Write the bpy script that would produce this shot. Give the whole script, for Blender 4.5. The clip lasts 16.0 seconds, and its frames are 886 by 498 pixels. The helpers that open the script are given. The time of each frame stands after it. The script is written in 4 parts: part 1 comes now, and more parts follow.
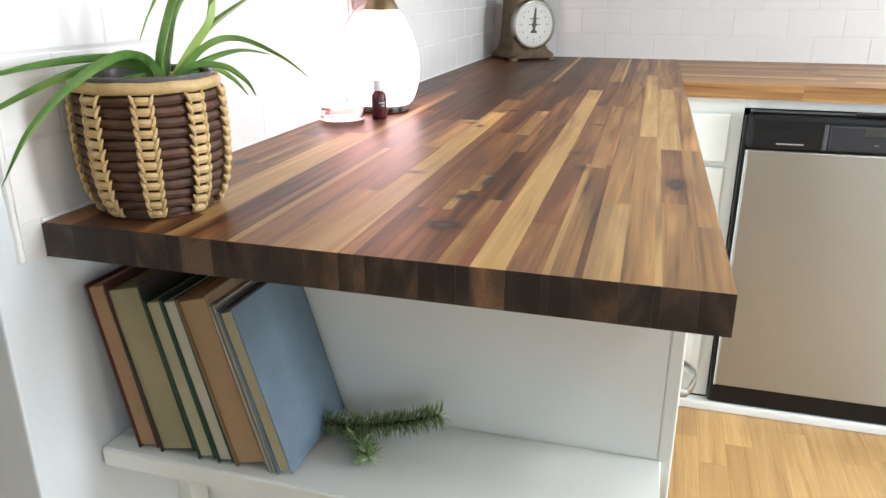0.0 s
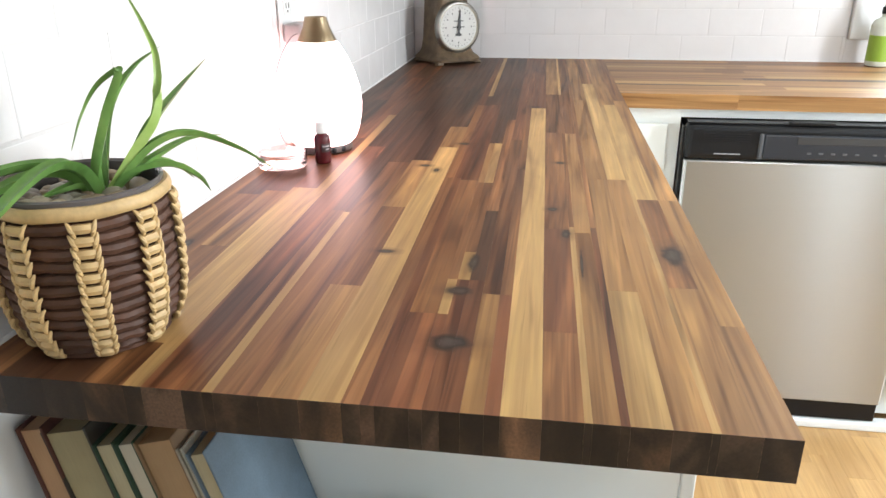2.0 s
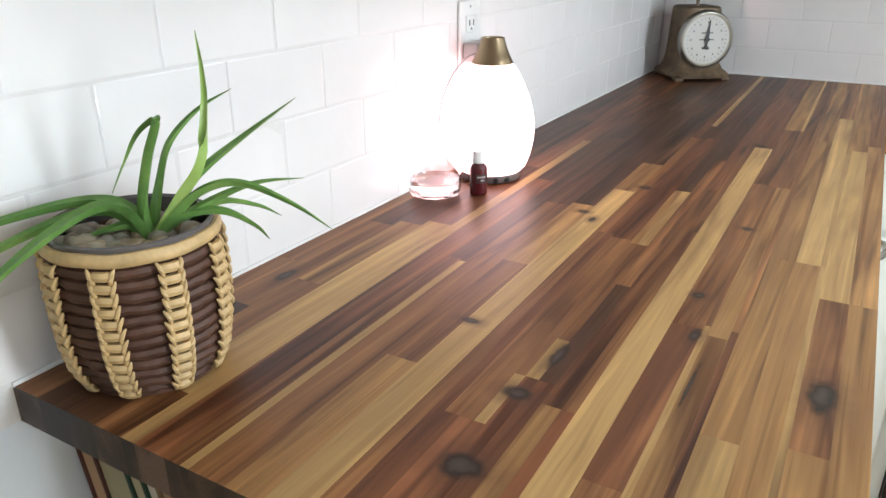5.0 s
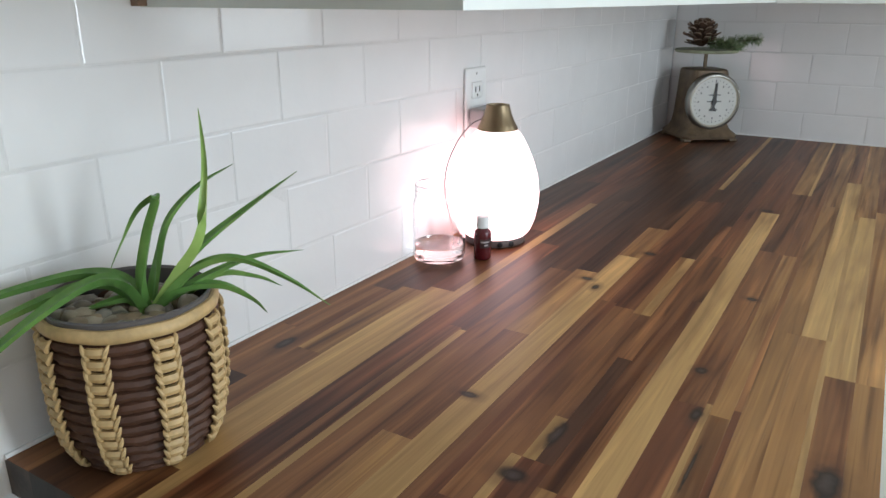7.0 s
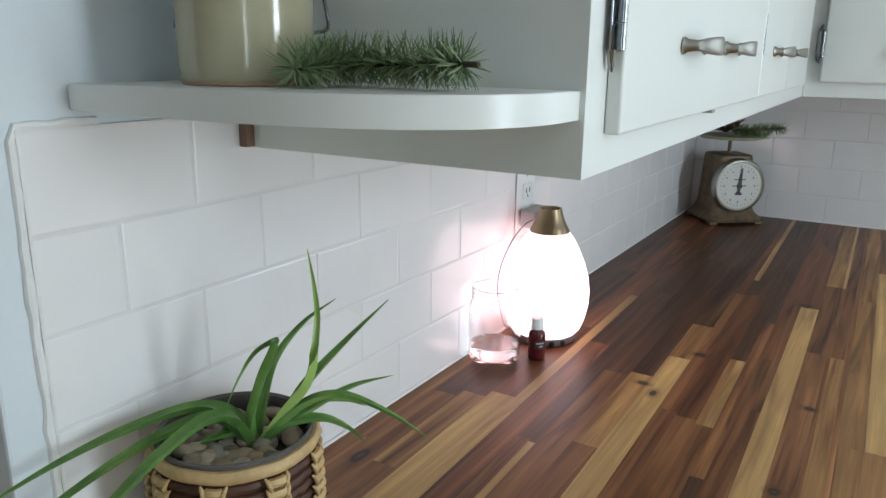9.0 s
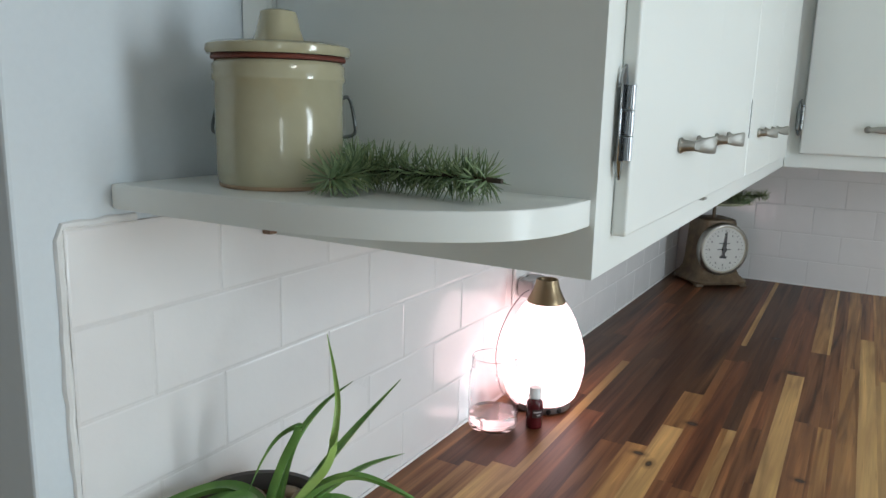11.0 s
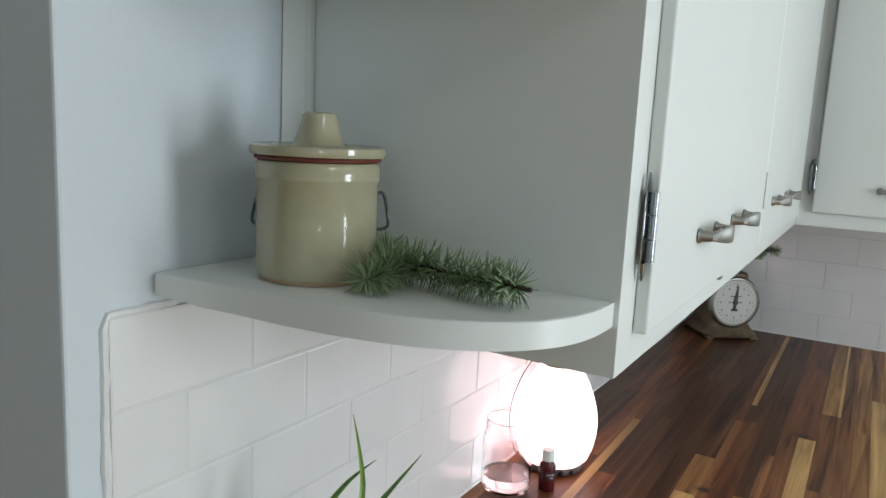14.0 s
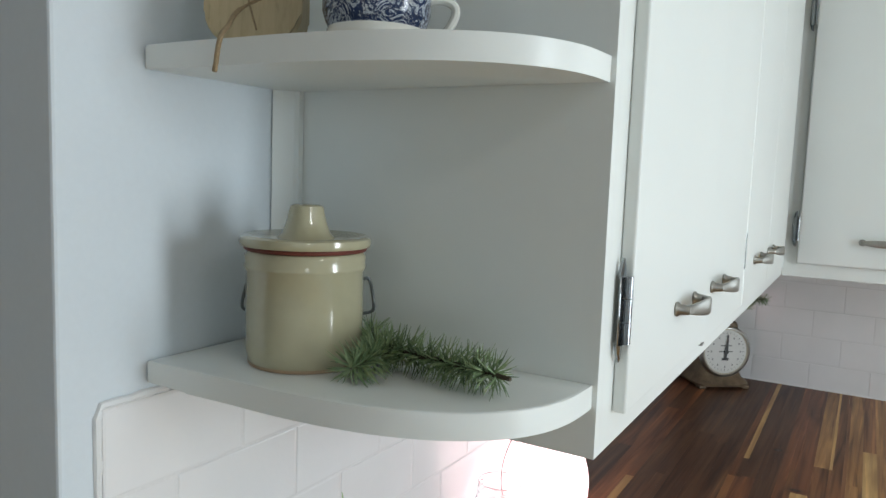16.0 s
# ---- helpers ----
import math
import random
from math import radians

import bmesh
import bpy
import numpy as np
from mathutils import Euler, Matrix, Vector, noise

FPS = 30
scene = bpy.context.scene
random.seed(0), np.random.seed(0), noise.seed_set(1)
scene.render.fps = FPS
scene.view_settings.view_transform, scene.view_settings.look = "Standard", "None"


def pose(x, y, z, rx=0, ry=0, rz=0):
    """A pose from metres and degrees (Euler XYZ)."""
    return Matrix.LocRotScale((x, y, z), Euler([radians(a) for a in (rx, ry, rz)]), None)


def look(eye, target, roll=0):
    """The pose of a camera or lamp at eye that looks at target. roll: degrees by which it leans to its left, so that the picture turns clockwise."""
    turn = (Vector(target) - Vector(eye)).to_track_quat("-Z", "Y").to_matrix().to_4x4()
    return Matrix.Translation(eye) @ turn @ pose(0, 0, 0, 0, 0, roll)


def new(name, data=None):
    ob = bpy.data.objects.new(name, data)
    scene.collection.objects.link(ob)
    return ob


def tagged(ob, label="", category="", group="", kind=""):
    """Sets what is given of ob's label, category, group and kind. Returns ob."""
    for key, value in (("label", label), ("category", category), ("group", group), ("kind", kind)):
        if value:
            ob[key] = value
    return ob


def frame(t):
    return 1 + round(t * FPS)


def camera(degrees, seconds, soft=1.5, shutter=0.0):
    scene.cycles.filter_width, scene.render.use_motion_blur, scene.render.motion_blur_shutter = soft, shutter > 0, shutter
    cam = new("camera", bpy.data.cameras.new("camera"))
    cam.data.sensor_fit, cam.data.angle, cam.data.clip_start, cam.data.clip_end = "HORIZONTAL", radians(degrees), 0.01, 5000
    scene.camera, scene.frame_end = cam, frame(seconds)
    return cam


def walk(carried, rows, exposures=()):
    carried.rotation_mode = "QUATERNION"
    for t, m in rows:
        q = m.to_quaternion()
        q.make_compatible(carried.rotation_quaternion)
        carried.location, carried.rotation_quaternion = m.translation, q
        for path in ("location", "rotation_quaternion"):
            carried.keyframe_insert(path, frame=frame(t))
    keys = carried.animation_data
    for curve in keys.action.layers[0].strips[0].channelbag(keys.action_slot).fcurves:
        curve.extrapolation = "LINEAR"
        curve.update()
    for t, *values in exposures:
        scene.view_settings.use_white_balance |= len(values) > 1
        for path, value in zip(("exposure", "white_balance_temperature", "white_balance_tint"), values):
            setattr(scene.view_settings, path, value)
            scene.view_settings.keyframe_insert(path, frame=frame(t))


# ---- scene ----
cam = camera(62.1, 16.0)
METRES, EYE, TILT, LEAN, TURN = 0.7608, 1.1371, -19.54, 0.015, 16.539
ROWS = [
    (0.0, 0.0, 0.0, 0.0, -0.0, 0.0, 0.0),
    (0.5, -0.0289, 0.0407, 0.0168, -1.86, 0.98, -0.12),
    (1.0, -0.0569, 0.0722, 0.0859, -4.64, 0.8, 0.71),
    (1.5, -0.0925, 0.1003, 0.1418, -6.12, -0.6, 1.69),
    (2.0, -0.1068, 0.1238, 0.1751, -7.39, -2.36, 2.98),
    (2.5, -0.0728, 0.1709, 0.2141, -7.63, -4.07, 3.45),
    (3.0, -0.0114, 0.2204, 0.2525, -2.85, -4.26, 0.52),
    (3.5, 0.0394, 0.2526, 0.2683, 2.21, -4.13, -0.88),
    (4.0, 0.0787, 0.2629, 0.2748, 7.86, -4.32, -2.83),
    (6.5, 0.1482, 0.2758, 0.308, 14.74, -1.22, -5.45),
    (7.0, 0.142, 0.2765, 0.3197, 14.32, 0.1, -5.11),
    (7.5, 0.1246, 0.2657, 0.3333, 14.17, 0.74, -5.13),
    (8.0, 0.0929, 0.2412, 0.3557, 13.61, 1.36, -5.28),
    (8.5, 0.0556, 0.2203, 0.3831, 13.79, 2.38, -5.38),
    (9.0, 0.0325, 0.2062, 0.4075, 14.3, 4.14, -5.66),
    (9.5, 0.0233, 0.1886, 0.4194, 14.84, 5.22, -5.78),
    (10.0, 0.0148, 0.1656, 0.429, 14.17, 6.05, -5.85),
    (12.5, -0.0029, 0.1262, 0.474, 12.34, 9.51, -6.5),
    (13.0, -0.0062, 0.1184, 0.4819, 12.42, 9.45, -6.74),
    (13.5, -0.0127, 0.1096, 0.4997, 12.98, 9.33, -7.12),
    (14.0, -0.017, 0.0923, 0.517, 13.28, 9.85, -7.61),
    (14.5, -0.0177, 0.0819, 0.5272, 13.5, 10.56, -7.56),
    (15.0, -0.0161, 0.071, 0.5338, 13.55, 11.32, -7.34),
    (15.5, -0.0068, 0.0558, 0.548, 13.47, 12.26, -7.08),
    (16.0, 0.0011, 0.0535, 0.5634, 13.09, 13.0, -6.78),
]
EXPOSURES = [(0.0, 0.20, 6300, 10), (2.0, 0.32, 6300, 10), (3.0, 0.20, 6300, 10), (4.2, 0.20, 6250, 9), (5.4, -0.28, 6050, 7), (6.5, -0.56, 5950, 6), (9.0, -0.82, 5850, 4), (12.5, -0.88, 6050, 5), (14.5, -0.86, 6050, 5), (16.0, -0.72, 6050, 6)]
walk(cam, [(t, pose(0.598, -0.566, EYE, TILT, LEAN, TURN) @ pose(METRES * x, METRES * y, METRES * z, 90 + pitch, roll, yaw)) for t, x, y, z, yaw, pitch, roll in ROWS], EXPOSURES)

# ---- world and light ----
world = bpy.data.worlds.new("sky")
scene.world = world
world.use_nodes = True
wn = world.node_tree
sky = wn.nodes.new("ShaderNodeTexSky")
sky.sky_type, sky.sun_disc = "NISHITA", False
sky.sun_elevation, sky.sun_rotation = radians(35), radians(100)
wn.nodes["Background"].inputs[1].default_value = 0.12
wn.links.new(sky.outputs[0], wn.nodes["Background"].inputs[0])


def area(name, eye, target, w, h, power, colour):
    lamp = bpy.data.lights.new(name, "AREA")
    lamp.shape, lamp.size, lamp.size_y, lamp.energy, lamp.color = "RECTANGLE", w, h, power, colour
    ob = new(name, lamp)
    ob.matrix_world = look(eye, target)
    return ob


# daylight in the openings of the windows; unseen overhead lamp added as fill
area("daylight_east", (3.06, 0.45, 1.35), (0, 0.45, 1.25), 0.5, 1.6, 66, (0.92, 0.97, 1.0))
area("daylight_north", (1.87, 2.09, 1.52), (1.87, 0, 1.2), 0.80, 0.86, 16, (0.92, 0.97, 1.0))
area("daylight_south", (2.62, -2.43, 1.45), (2.62, 0, 1.45), 0.42, 1.2, 13, (0.95, 0.98, 1.0))
area("ceiling_glow", (1.7, -0.5, 2.33), (1.7, -0.5, 0), 0.32, 0.32, 7, (1.0, 0.97, 0.92))


# ---- materials ----
def ramp(nt, fac, stops):
    r = nt.nodes.new("ShaderNodeValToRGB")
    el = r.color_ramp.elements
    while len(el) < len(stops):
        el.new(0.5)
    for e, (p, c) in zip(el, stops):
        e.position, e.color = p, (*c, 1)
    nt.links.new(fac, r.inputs[0])
    return r.outputs[0]


def noise_at(nt, coord, scale, detail=4, rough=0.55, stretch=(1, 1, 1), distort=0.0):
    m = nt.nodes.new("ShaderNodeMapping")
    m.inputs["Scale"].default_value = stretch
    nt.links.new(coord, m.inputs[0])
    n = nt.nodes.new("ShaderNodeTexNoise")
    n.inputs["Scale"].default_value, n.inputs["Detail"].default_value = scale, detail
    n.inputs["Roughness"].default_value, n.inputs["Distortion"].default_value = rough, distort
    nt.links.new(m.outputs[0], n.inputs["Vector"])
    return n.outputs[0]


def mix(nt, fac, a, b, blend="MIX"):
    m = nt.nodes.new("ShaderNodeMix")
    m.data_type, m.blend_type = "RGBA", blend
    for socket, v in ((m.inputs[0], fac), (m.inputs[6], a), (m.inputs[7], b)):
        if isinstance(v, (int, float)):
            socket.default_value = v
        elif isinstance(v, tuple):
            socket.default_value = (*v, 1)
        else:
            nt.links.new(v, socket)
    return m.outputs[2]


def calc(nt, op, a, b=0.0, c=0.0):
    m = nt.nodes.new("ShaderNodeMath")
    m.operation = op
    for socket, v in zip(m.inputs, (a, b, c)):
        if isinstance(v, (int, float)):
            socket.default_value = v
        else:
            nt.links.new(v, socket)
    return m.outputs[0]


def blank(name):
    m = bpy.data.materials.new(name)
    m.use_nodes = True
    return m, m.node_tree, m.node_tree.nodes["Principled BSDF"]


def coords(nt, kind="Object", shift=True):
    c = nt.nodes.new("ShaderNodeTexCoord").outputs[kind]
    if not shift:
        return c
    info = nt.nodes.new("ShaderNodeObjectInfo")
    v = nt.nodes.new("ShaderNodeVectorMath")
    v.operation = "MULTIPLY_ADD"
    nt.links.new(info.outputs["Random"], v.inputs[0])
    v.inputs[1].default_value = (17.3, 29.1, 11.7)
    nt.links.new(c, v.inputs[2])
    return v.outputs[0]


def bump(nt, bsdf, height, strength, distance):
    b = nt.nodes.new("ShaderNodeBump")
    b.inputs["Strength"].default_value, b.inputs["Distance"].default_value = strength, distance
    nt.links.new(height, b.inputs["Height"])
    nt.links.new(b.outputs[0], bsdf.inputs["Normal"])


def plain(name, colour, rough=0.5, metal=0.0, vary=0.12, grain=60, big=5, relief=0.15, depth=0.001, stretch=(1, 1, 1), coat=0.0):
    """A surface of one colour with stains at a large scale and grain at a small one."""
    m, nt, b = blank(name)
    c = coords(nt)
    stains = noise_at(nt, c, big, 3, 0.6)
    fine = noise_at(nt, c, grain, 5, 0.6, stretch)
    dark = tuple(v * (1 - vary) for v in colour)
    light = tuple(min(1, v * (1 + vary * 0.5)) for v in colour)
    col = ramp(nt, stains, [(0.3, dark), (0.7, light)])
    col = mix(nt, 0.35, col, ramp(nt, fine, [(0.3, dark), (0.7, light)]))
    nt.links.new(col, b.inputs["Base Color"])
    b.inputs["Metallic"].default_value = metal
    b.inputs["Coat Weight"].default_value = coat
    nt.links.new(calc(nt, "MULTIPLY_ADD", fine, 0.16, max(0.02, rough - 0.08)), b.inputs["Roughness"])
    if relief:
        bump(nt, b, fine, relief, depth)
    return m


KNOTS = [(0.400, 0.106, 0.019, 0.017), (0.395, 0.213, 0.015, 0.011), (0.296, 0.310, 0.011, 0.006), (0.486, 0.487, 0.007, 0.008),
         (0.622, 0.340, 0.012, 0.032), (0.503, 0.393, 0.006, 0.014), (0.495, 0.728, 0.008, 0.006), (0.402, 0.290, 0.007, 0.026),
         (0.520, 0.300, 0.0018, 0.045), (0.278, 0.685, 0.009, 0.006), (0.323, 0.840, 0.010, 0.008), (0.438, 1.205, 0.012, 0.008), (0.381, 1.43, 0.012, 0.012), (0.055, 0.30, 0.008, 0.020), (0.300, 0.66, 0.005, 0.010)]


def wood(name, pale, mid, deep, along="y", knots=(), rough=0.41, lively=1.0):
    """Oiled hardwood: long fibres, broader figure along them, dark pores and, where named, knots."""
    m, nt, b = blank(name)
    c = coords(nt)

    def drawn(k):
        return {"y": (1, k, 1), "x": (k, 1, 1), "z": (1, 1, k)}[along]
    s = drawn(0.02)
    figure = noise_at(nt, c, 48, 3, 0.5, drawn(0.030), 0.9)
    streak = noise_at(nt, c, 150, 2, 0.5, drawn(0.012), 0.4)
    fibre = noise_at(nt, c, 230, 5, 0.65, s, 0.3)
    cloud = noise_at(nt, c, 9, 3, 0.55, drawn(0.30), 0.8)
    heart = noise_at(nt, c, 30, 2, 0.5, drawn(0.060), 1.6)
    col = ramp(nt, figure, [(0.32, deep), (0.45, mid), (0.55, mid), (0.68, pale)])
    col = mix(nt, 0.26, col, ramp(nt, fibre, [(0.34, (0.62, 0.58, 0.55)), (0.5, (1, 1, 1)), (0.66, (1.22, 1.24, 1.26))]), "MULTIPLY")
    col = mix(nt, 0.55 if knots else 0.35, col, ramp(nt, cloud, [(0.32, (0.68, 0.64, 0.62)), (0.52, (1, 1, 1)), (0.7, (1.25, 1.25, 1.22))]), "MULTIPLY")
    if knots:
        col = mix(nt, 0.95 * lively, col, ramp(nt, heart, [(0.30, (0.36, 0.29, 0.27)), (0.42, (0.92, 0.87, 0.84)), (0.58, (1.10, 1.10, 1.06)), (0.70, (1.45, 1.50, 1.38))]), "MULTIPLY")
        col = mix(nt, 0.55 * lively, col, ramp(nt, streak, [(0.30, (0.45, 0.38, 0.36)), (0.40, (1, 1, 1)), (0.62, (1, 1, 1)), (0.72, (1.28, 1.30, 1.25))]), "MULTIPLY")
    own = nt.nodes.new("ShaderNodeObjectInfo").outputs["Random"]
    col = mix(nt, 1.0, col, ramp(nt, own, [(0.0, (0.88, 0.86, 0.85)), (0.5, (1, 1, 1)), (1.0, (1.10, 1.11, 1.11))]), "MULTIPLY")
    pores = noise_at(nt, c, 520, 2, 0.5, s)
    col = mix(nt, ramp(nt, pores, [(0.28, (0.3, 0.3, 0.3)), (0.36, (0, 0, 0))]), col, tuple(v * 0.5 for v in deep))
    if knots:
        pos = nt.nodes.new("ShaderNodeNewGeometry").outputs["Position"]
        wob = nt.nodes.new("ShaderNodeTexNoise")
        wob.inputs["Scale"].default_value = 70
        nt.links.new(pos, wob.inputs["Vector"])
        xyz = nt.nodes.new("ShaderNodeSeparateXYZ")
        nt.links.new(pos, xyz.inputs[0])
        mask = None
        for kx, ky, rx, ry in knots:
            dx = calc(nt, "MULTIPLY", calc(nt, "SUBTRACT", xyz.outputs[0], kx), 1 / rx)
            dy = calc(nt, "MULTIPLY", calc(nt, "SUBTRACT", xyz.outputs[1], ky), 1 / ry)
            d = calc(nt, "SQRT", calc(nt, "ADD", calc(nt, "MULTIPLY", dx, dx), calc(nt, "MULTIPLY", dy, dy)))
            mask = d if mask is None else calc(nt, "MINIMUM", mask, d)
        mask = calc(nt, "ADD", mask, calc(nt, "MULTIPLY_ADD", wob.outputs[0], 0.7, -0.35))
        r = nt.nodes.new("ShaderNodeMapRange")
        r.inputs[1].default_value, r.inputs[2].default_value, r.inputs[3].default_value, r.inputs[4].default_value = 0.60, 1.10, 0.92, 0.0
        nt.links.new(mask, r.inputs[0])
        halo = nt.nodes.new("ShaderNodeMapRange")
        halo.inputs[1].default_value, halo.inputs[2].default_value, halo.inputs[3].default_value, halo.inputs[4].default_value = 0.9, 2.3, 0.55, 0.0
        nt.links.new(mask, halo.inputs[0])
        col = mix(nt, halo.outputs[0], col, (0.085, 0.034, 0.016))
        core = ramp(nt, mask, [(0.0, (0.060, 0.052, 0.046)), (0.30, (0.050, 0.040, 0.034)), (0.62, (0.014, 0.009, 0.007))])
        col = mix(nt, r.outputs[0], col, core)
    nt.links.new(col, b.inputs["Base Color"])
    nt.links.new(calc(nt, "MULTIPLY_ADD", fibre, 0.2, rough - 0.1), b.inputs["Roughness"])
    b.inputs["Specular IOR Level"].default_value = 0.32
    bump(nt, b, fibre, 0.12, 0.0006)
    return m


def acacia(name, c, knots=True, along="y"):
    """Pale sapwood is even; the darker the stave, the stronger its figure."""
    lively = max(0.5, min(1.0, 1.45 - 2.0 * c[0]))
    deep = tuple(v * (1 - k * lively) for v, k in zip(c, (0.50, 0.62, 0.68)))
    return wood(name, tuple(min(1, v * (1 + 0.62 * lively)) for v in c), c, deep, along, KNOTS if knots else (), 0.41, lively)


WOOD = {"L": (0.460, 0.288, 0.114), "T": (0.325, 0.173, 0.064), "M": (0.208, 0.092, 0.036), "R": (0.160, 0.061, 0.026), "D": (0.084, 0.037, 0.018)}
NAMES = {"L": "sapwood", "T": "honey", "M": "walnut_brown", "R": "red_brown", "D": "heartwood"}
stave_y = {k: acacia("acacia_" + NAMES[k], v) for k, v in WOOD.items()}
stave_x = {k: acacia("acacia_cross_" + NAMES[k], v, False, "x") for k, v in WOOD.items()}


def end_wood(name, pale, mid, deep):
    """Sawn end grain: blotches and curved year rings, darkened by oil."""
    m, nt, b = blank(name)
    c = coords(nt)
    rings = noise_at(nt, c, 17, 3, 0.5, (1, 1, 0.6), 1.3)
    fine = noise_at(nt, c, 420, 4, 0.6)
    col = ramp(nt, rings, [(0.36, deep), (0.5, mid), (0.62, pale)])
    own = nt.nodes.new("ShaderNodeObjectInfo").outputs["Random"]
    col = mix(nt, 1.0, col, ramp(nt, own, [(0.0, (0.55, 0.52, 0.5)), (0.6, (1, 1, 1)), (1.0, (1.7, 1.6, 1.5))]), "MULTIPLY")
    col = mix(nt, 0.6, col, ramp(nt, fine, [(0.35, (0.6, 0.6, 0.6)), (0.65, (1.3, 1.3, 1.3))]), "MULTIPLY")
    nt.links.new(col, b.inputs["Base Color"])
    b.inputs["Roughness"].default_value = 0.5
    bump(nt, b, fine, 0.25, 0.0008)
    return m


end_grain = end_wood("acacia_end_grain", (0.080, 0.050, 0.034), (0.034, 0.022, 0.016), (0.015, 0.010, 0.008))
end_grain_pale = end_wood("acacia_end_grain_pale", (0.16, 0.090, 0.050), (0.080, 0.046, 0.028), (0.030, 0.018, 0.013))
oak = wood("oak_laminate", (0.60, 0.385, 0.168), (0.55, 0.34, 0.142), (0.46, 0.27, 0.105), "y", (), 0.32)
board_wood = wood("pale_board", (0.47, 0.385, 0.235), (0.455, 0.37, 0.225), (0.43, 0.345, 0.205), "z", (), 0.5)

wall_paint = plain("wall_paint", (0.645, 0.695, 0.730), 0.5, vary=0.05, grain=140, big=2.5, relief=0.12, depth=0.0008)
trim_paint = plain("trim_paint", (0.78, 0.80, 0.80), 0.34, vary=0.05, grain=40, big=3, relief=0.06, depth=0.0004)
cabinet_paint = plain("cabinet_paint", (0.785, 0.812, 0.785), 0.33, vary=0.02, grain=14, big=2.5, relief=0)
ceiling_paint = plain("ceiling_paint", (0.80, 0.80, 0.79), 0.7, vary=0.04)
tile_glaze = plain("tile_glaze", (0.80, 0.79, 0.785), 0.21, vary=0.05, grain=13, big=5, relief=0.30, depth=0.003, coat=0.25)
grout = plain("grout", (0.72, 0.71, 0.70), 0.8, vary=0.15, grain=200)
caulk = plain("caulk", (0.80, 0.80, 0.79), 0.45, vary=0.10, grain=70, relief=0.5, depth=0.002)
steel = plain("brushed_steel", (0.44, 0.45, 0.445), 0.30, 1.0, 0.02, 500, 2, 0, 0.0001, (0.02, 1, 1))
brushed = steel.node_tree.nodes["Principled BSDF"]
steel.node_tree.links.remove(brushed.inputs["Roughness"].links[0])
brushed.inputs["Roughness"].default_value = 0.3
brushed.inputs["Anisotropic"].default_value, brushed.inputs["Anisotropic Rotation"].default_value = 1.0, 0.25
black_plastic = plain("black_plastic", (0.008, 0.0085, 0.010), 0.34, vary=0.08, relief=0.02, depth=0.0002)
black_plastic.node_tree.nodes["Principled BSDF"].inputs["Specular IOR Level"].default_value = 0.28
grey_plastic = plain("grey_plastic", (0.30, 0.31, 0.33), 0.35, vary=0.1, relief=0.05)
nickel = plain("brushed_nickel", (0.34, 0.33, 0.30), 0.36, 1.0, 0.10, 120, 12, 0.1, 0.0004)
chrome = plain("chrome", (0.30, 0.31, 0.32), 0.15, 1.0, 0.10, 80, 12, 0.05, 0.0003)
stoneware = plain("stoneware_glaze", (0.405, 0.375, 0.245), 0.13, vary=0.08, grain=90, big=18, relief=0.06, depth=0.0008, coat=0.5)
stoneware_foot = plain("stoneware_foot", (0.36, 0.25, 0.15), 0.6, vary=0.2)
rubber_red = plain("red_rubber", (0.15, 0.036, 0.022), 0.55)
wire_mat = plain("dark_wire", (0.10, 0.11, 0.11), 0.4, 0.8)
reed_dark = plain("dark_reed", (0.092, 0.040, 0.022), 0.62, vary=0.55, grain=70, big=22, relief=0.8, depth=0.002, stretch=(1, 1, 1))
reed_light = plain("pale_reed", (0.56, 0.39, 0.18), 0.5, vary=0.25, grain=160, big=40, relief=0.4, depth=0.001)
pot_glaze = plain("dark_pot", (0.11, 0.10, 0.098), 0.22, vary=0.2)
soil_mat = plain("soil", (0.045, 0.032, 0.022), 0.9, vary=0.5, grain=150, relief=1.0, depth=0.004)
brass = plain("aged_brass", (0.27, 0.205, 0.125), 0.36, 1.0, 0.12, 90, 14, 0.1, 0.0004)
scale_paint = plain("worn_gold_paint", (0.165, 0.115, 0.068), 0.5, 0.2, 0.65, 60, 26, 0.4, 0.001)
dial_face = plain("dial_face", (0.60, 0.595, 0.56), 0.6, vary=0.08, relief=0)
dial_ink = plain("dial_ink", (0.03, 0.03, 0.03), 0.5)
plate_green = plain("faded_green_paint", (0.30, 0.31, 0.20), 0.5, vary=0.3, big=30)
cone_brown = plain("cone_brown", (0.10, 0.055, 0.032), 0.7, vary=0.4, grain=200, big=60, relief=0.5)
cone_tip = plain("cone_tip", (0.30, 0.22, 0.16), 0.75, vary=0.3, grain=200)
white_plastic = plain("white_plastic", (0.80, 0.80, 0.79), 0.35, vary=0.04)
# near-black colour put in for the shade inside openings
slot_shade = plain("slot_shade", (0.03, 0.03, 0.03), 0.6)
twine_mat = plain("twine", (0.38, 0.28, 0.16), 0.9, vary=0.5, grain=420, relief=0.8, depth=0.001)
cord_mat = plain("grey_cord", (0.30, 0.29, 0.29), 0.5)
needle_mat, nt, b = blank("pine_needle")
isl = nt.nodes.new("ShaderNodeNewGeometry").outputs["Random Per Island"]
nt.links.new(ramp(nt, isl, [(0.0, (0.085, 0.135, 0.060)), (0.5, (0.175, 0.245, 0.110)), (1.0, (0.32, 0.39, 0.20))]), b.inputs["Base Color"])
b.inputs["Roughness"].default_value = 0.5
twig_mat = plain("pine_twig", (0.05, 0.035, 0.02), 0.8, vary=0.4)
frost_white = plain("ivory_ceramic", (0.74, 0.73, 0.66), 0.15, vary=0.05, coat=0.4)


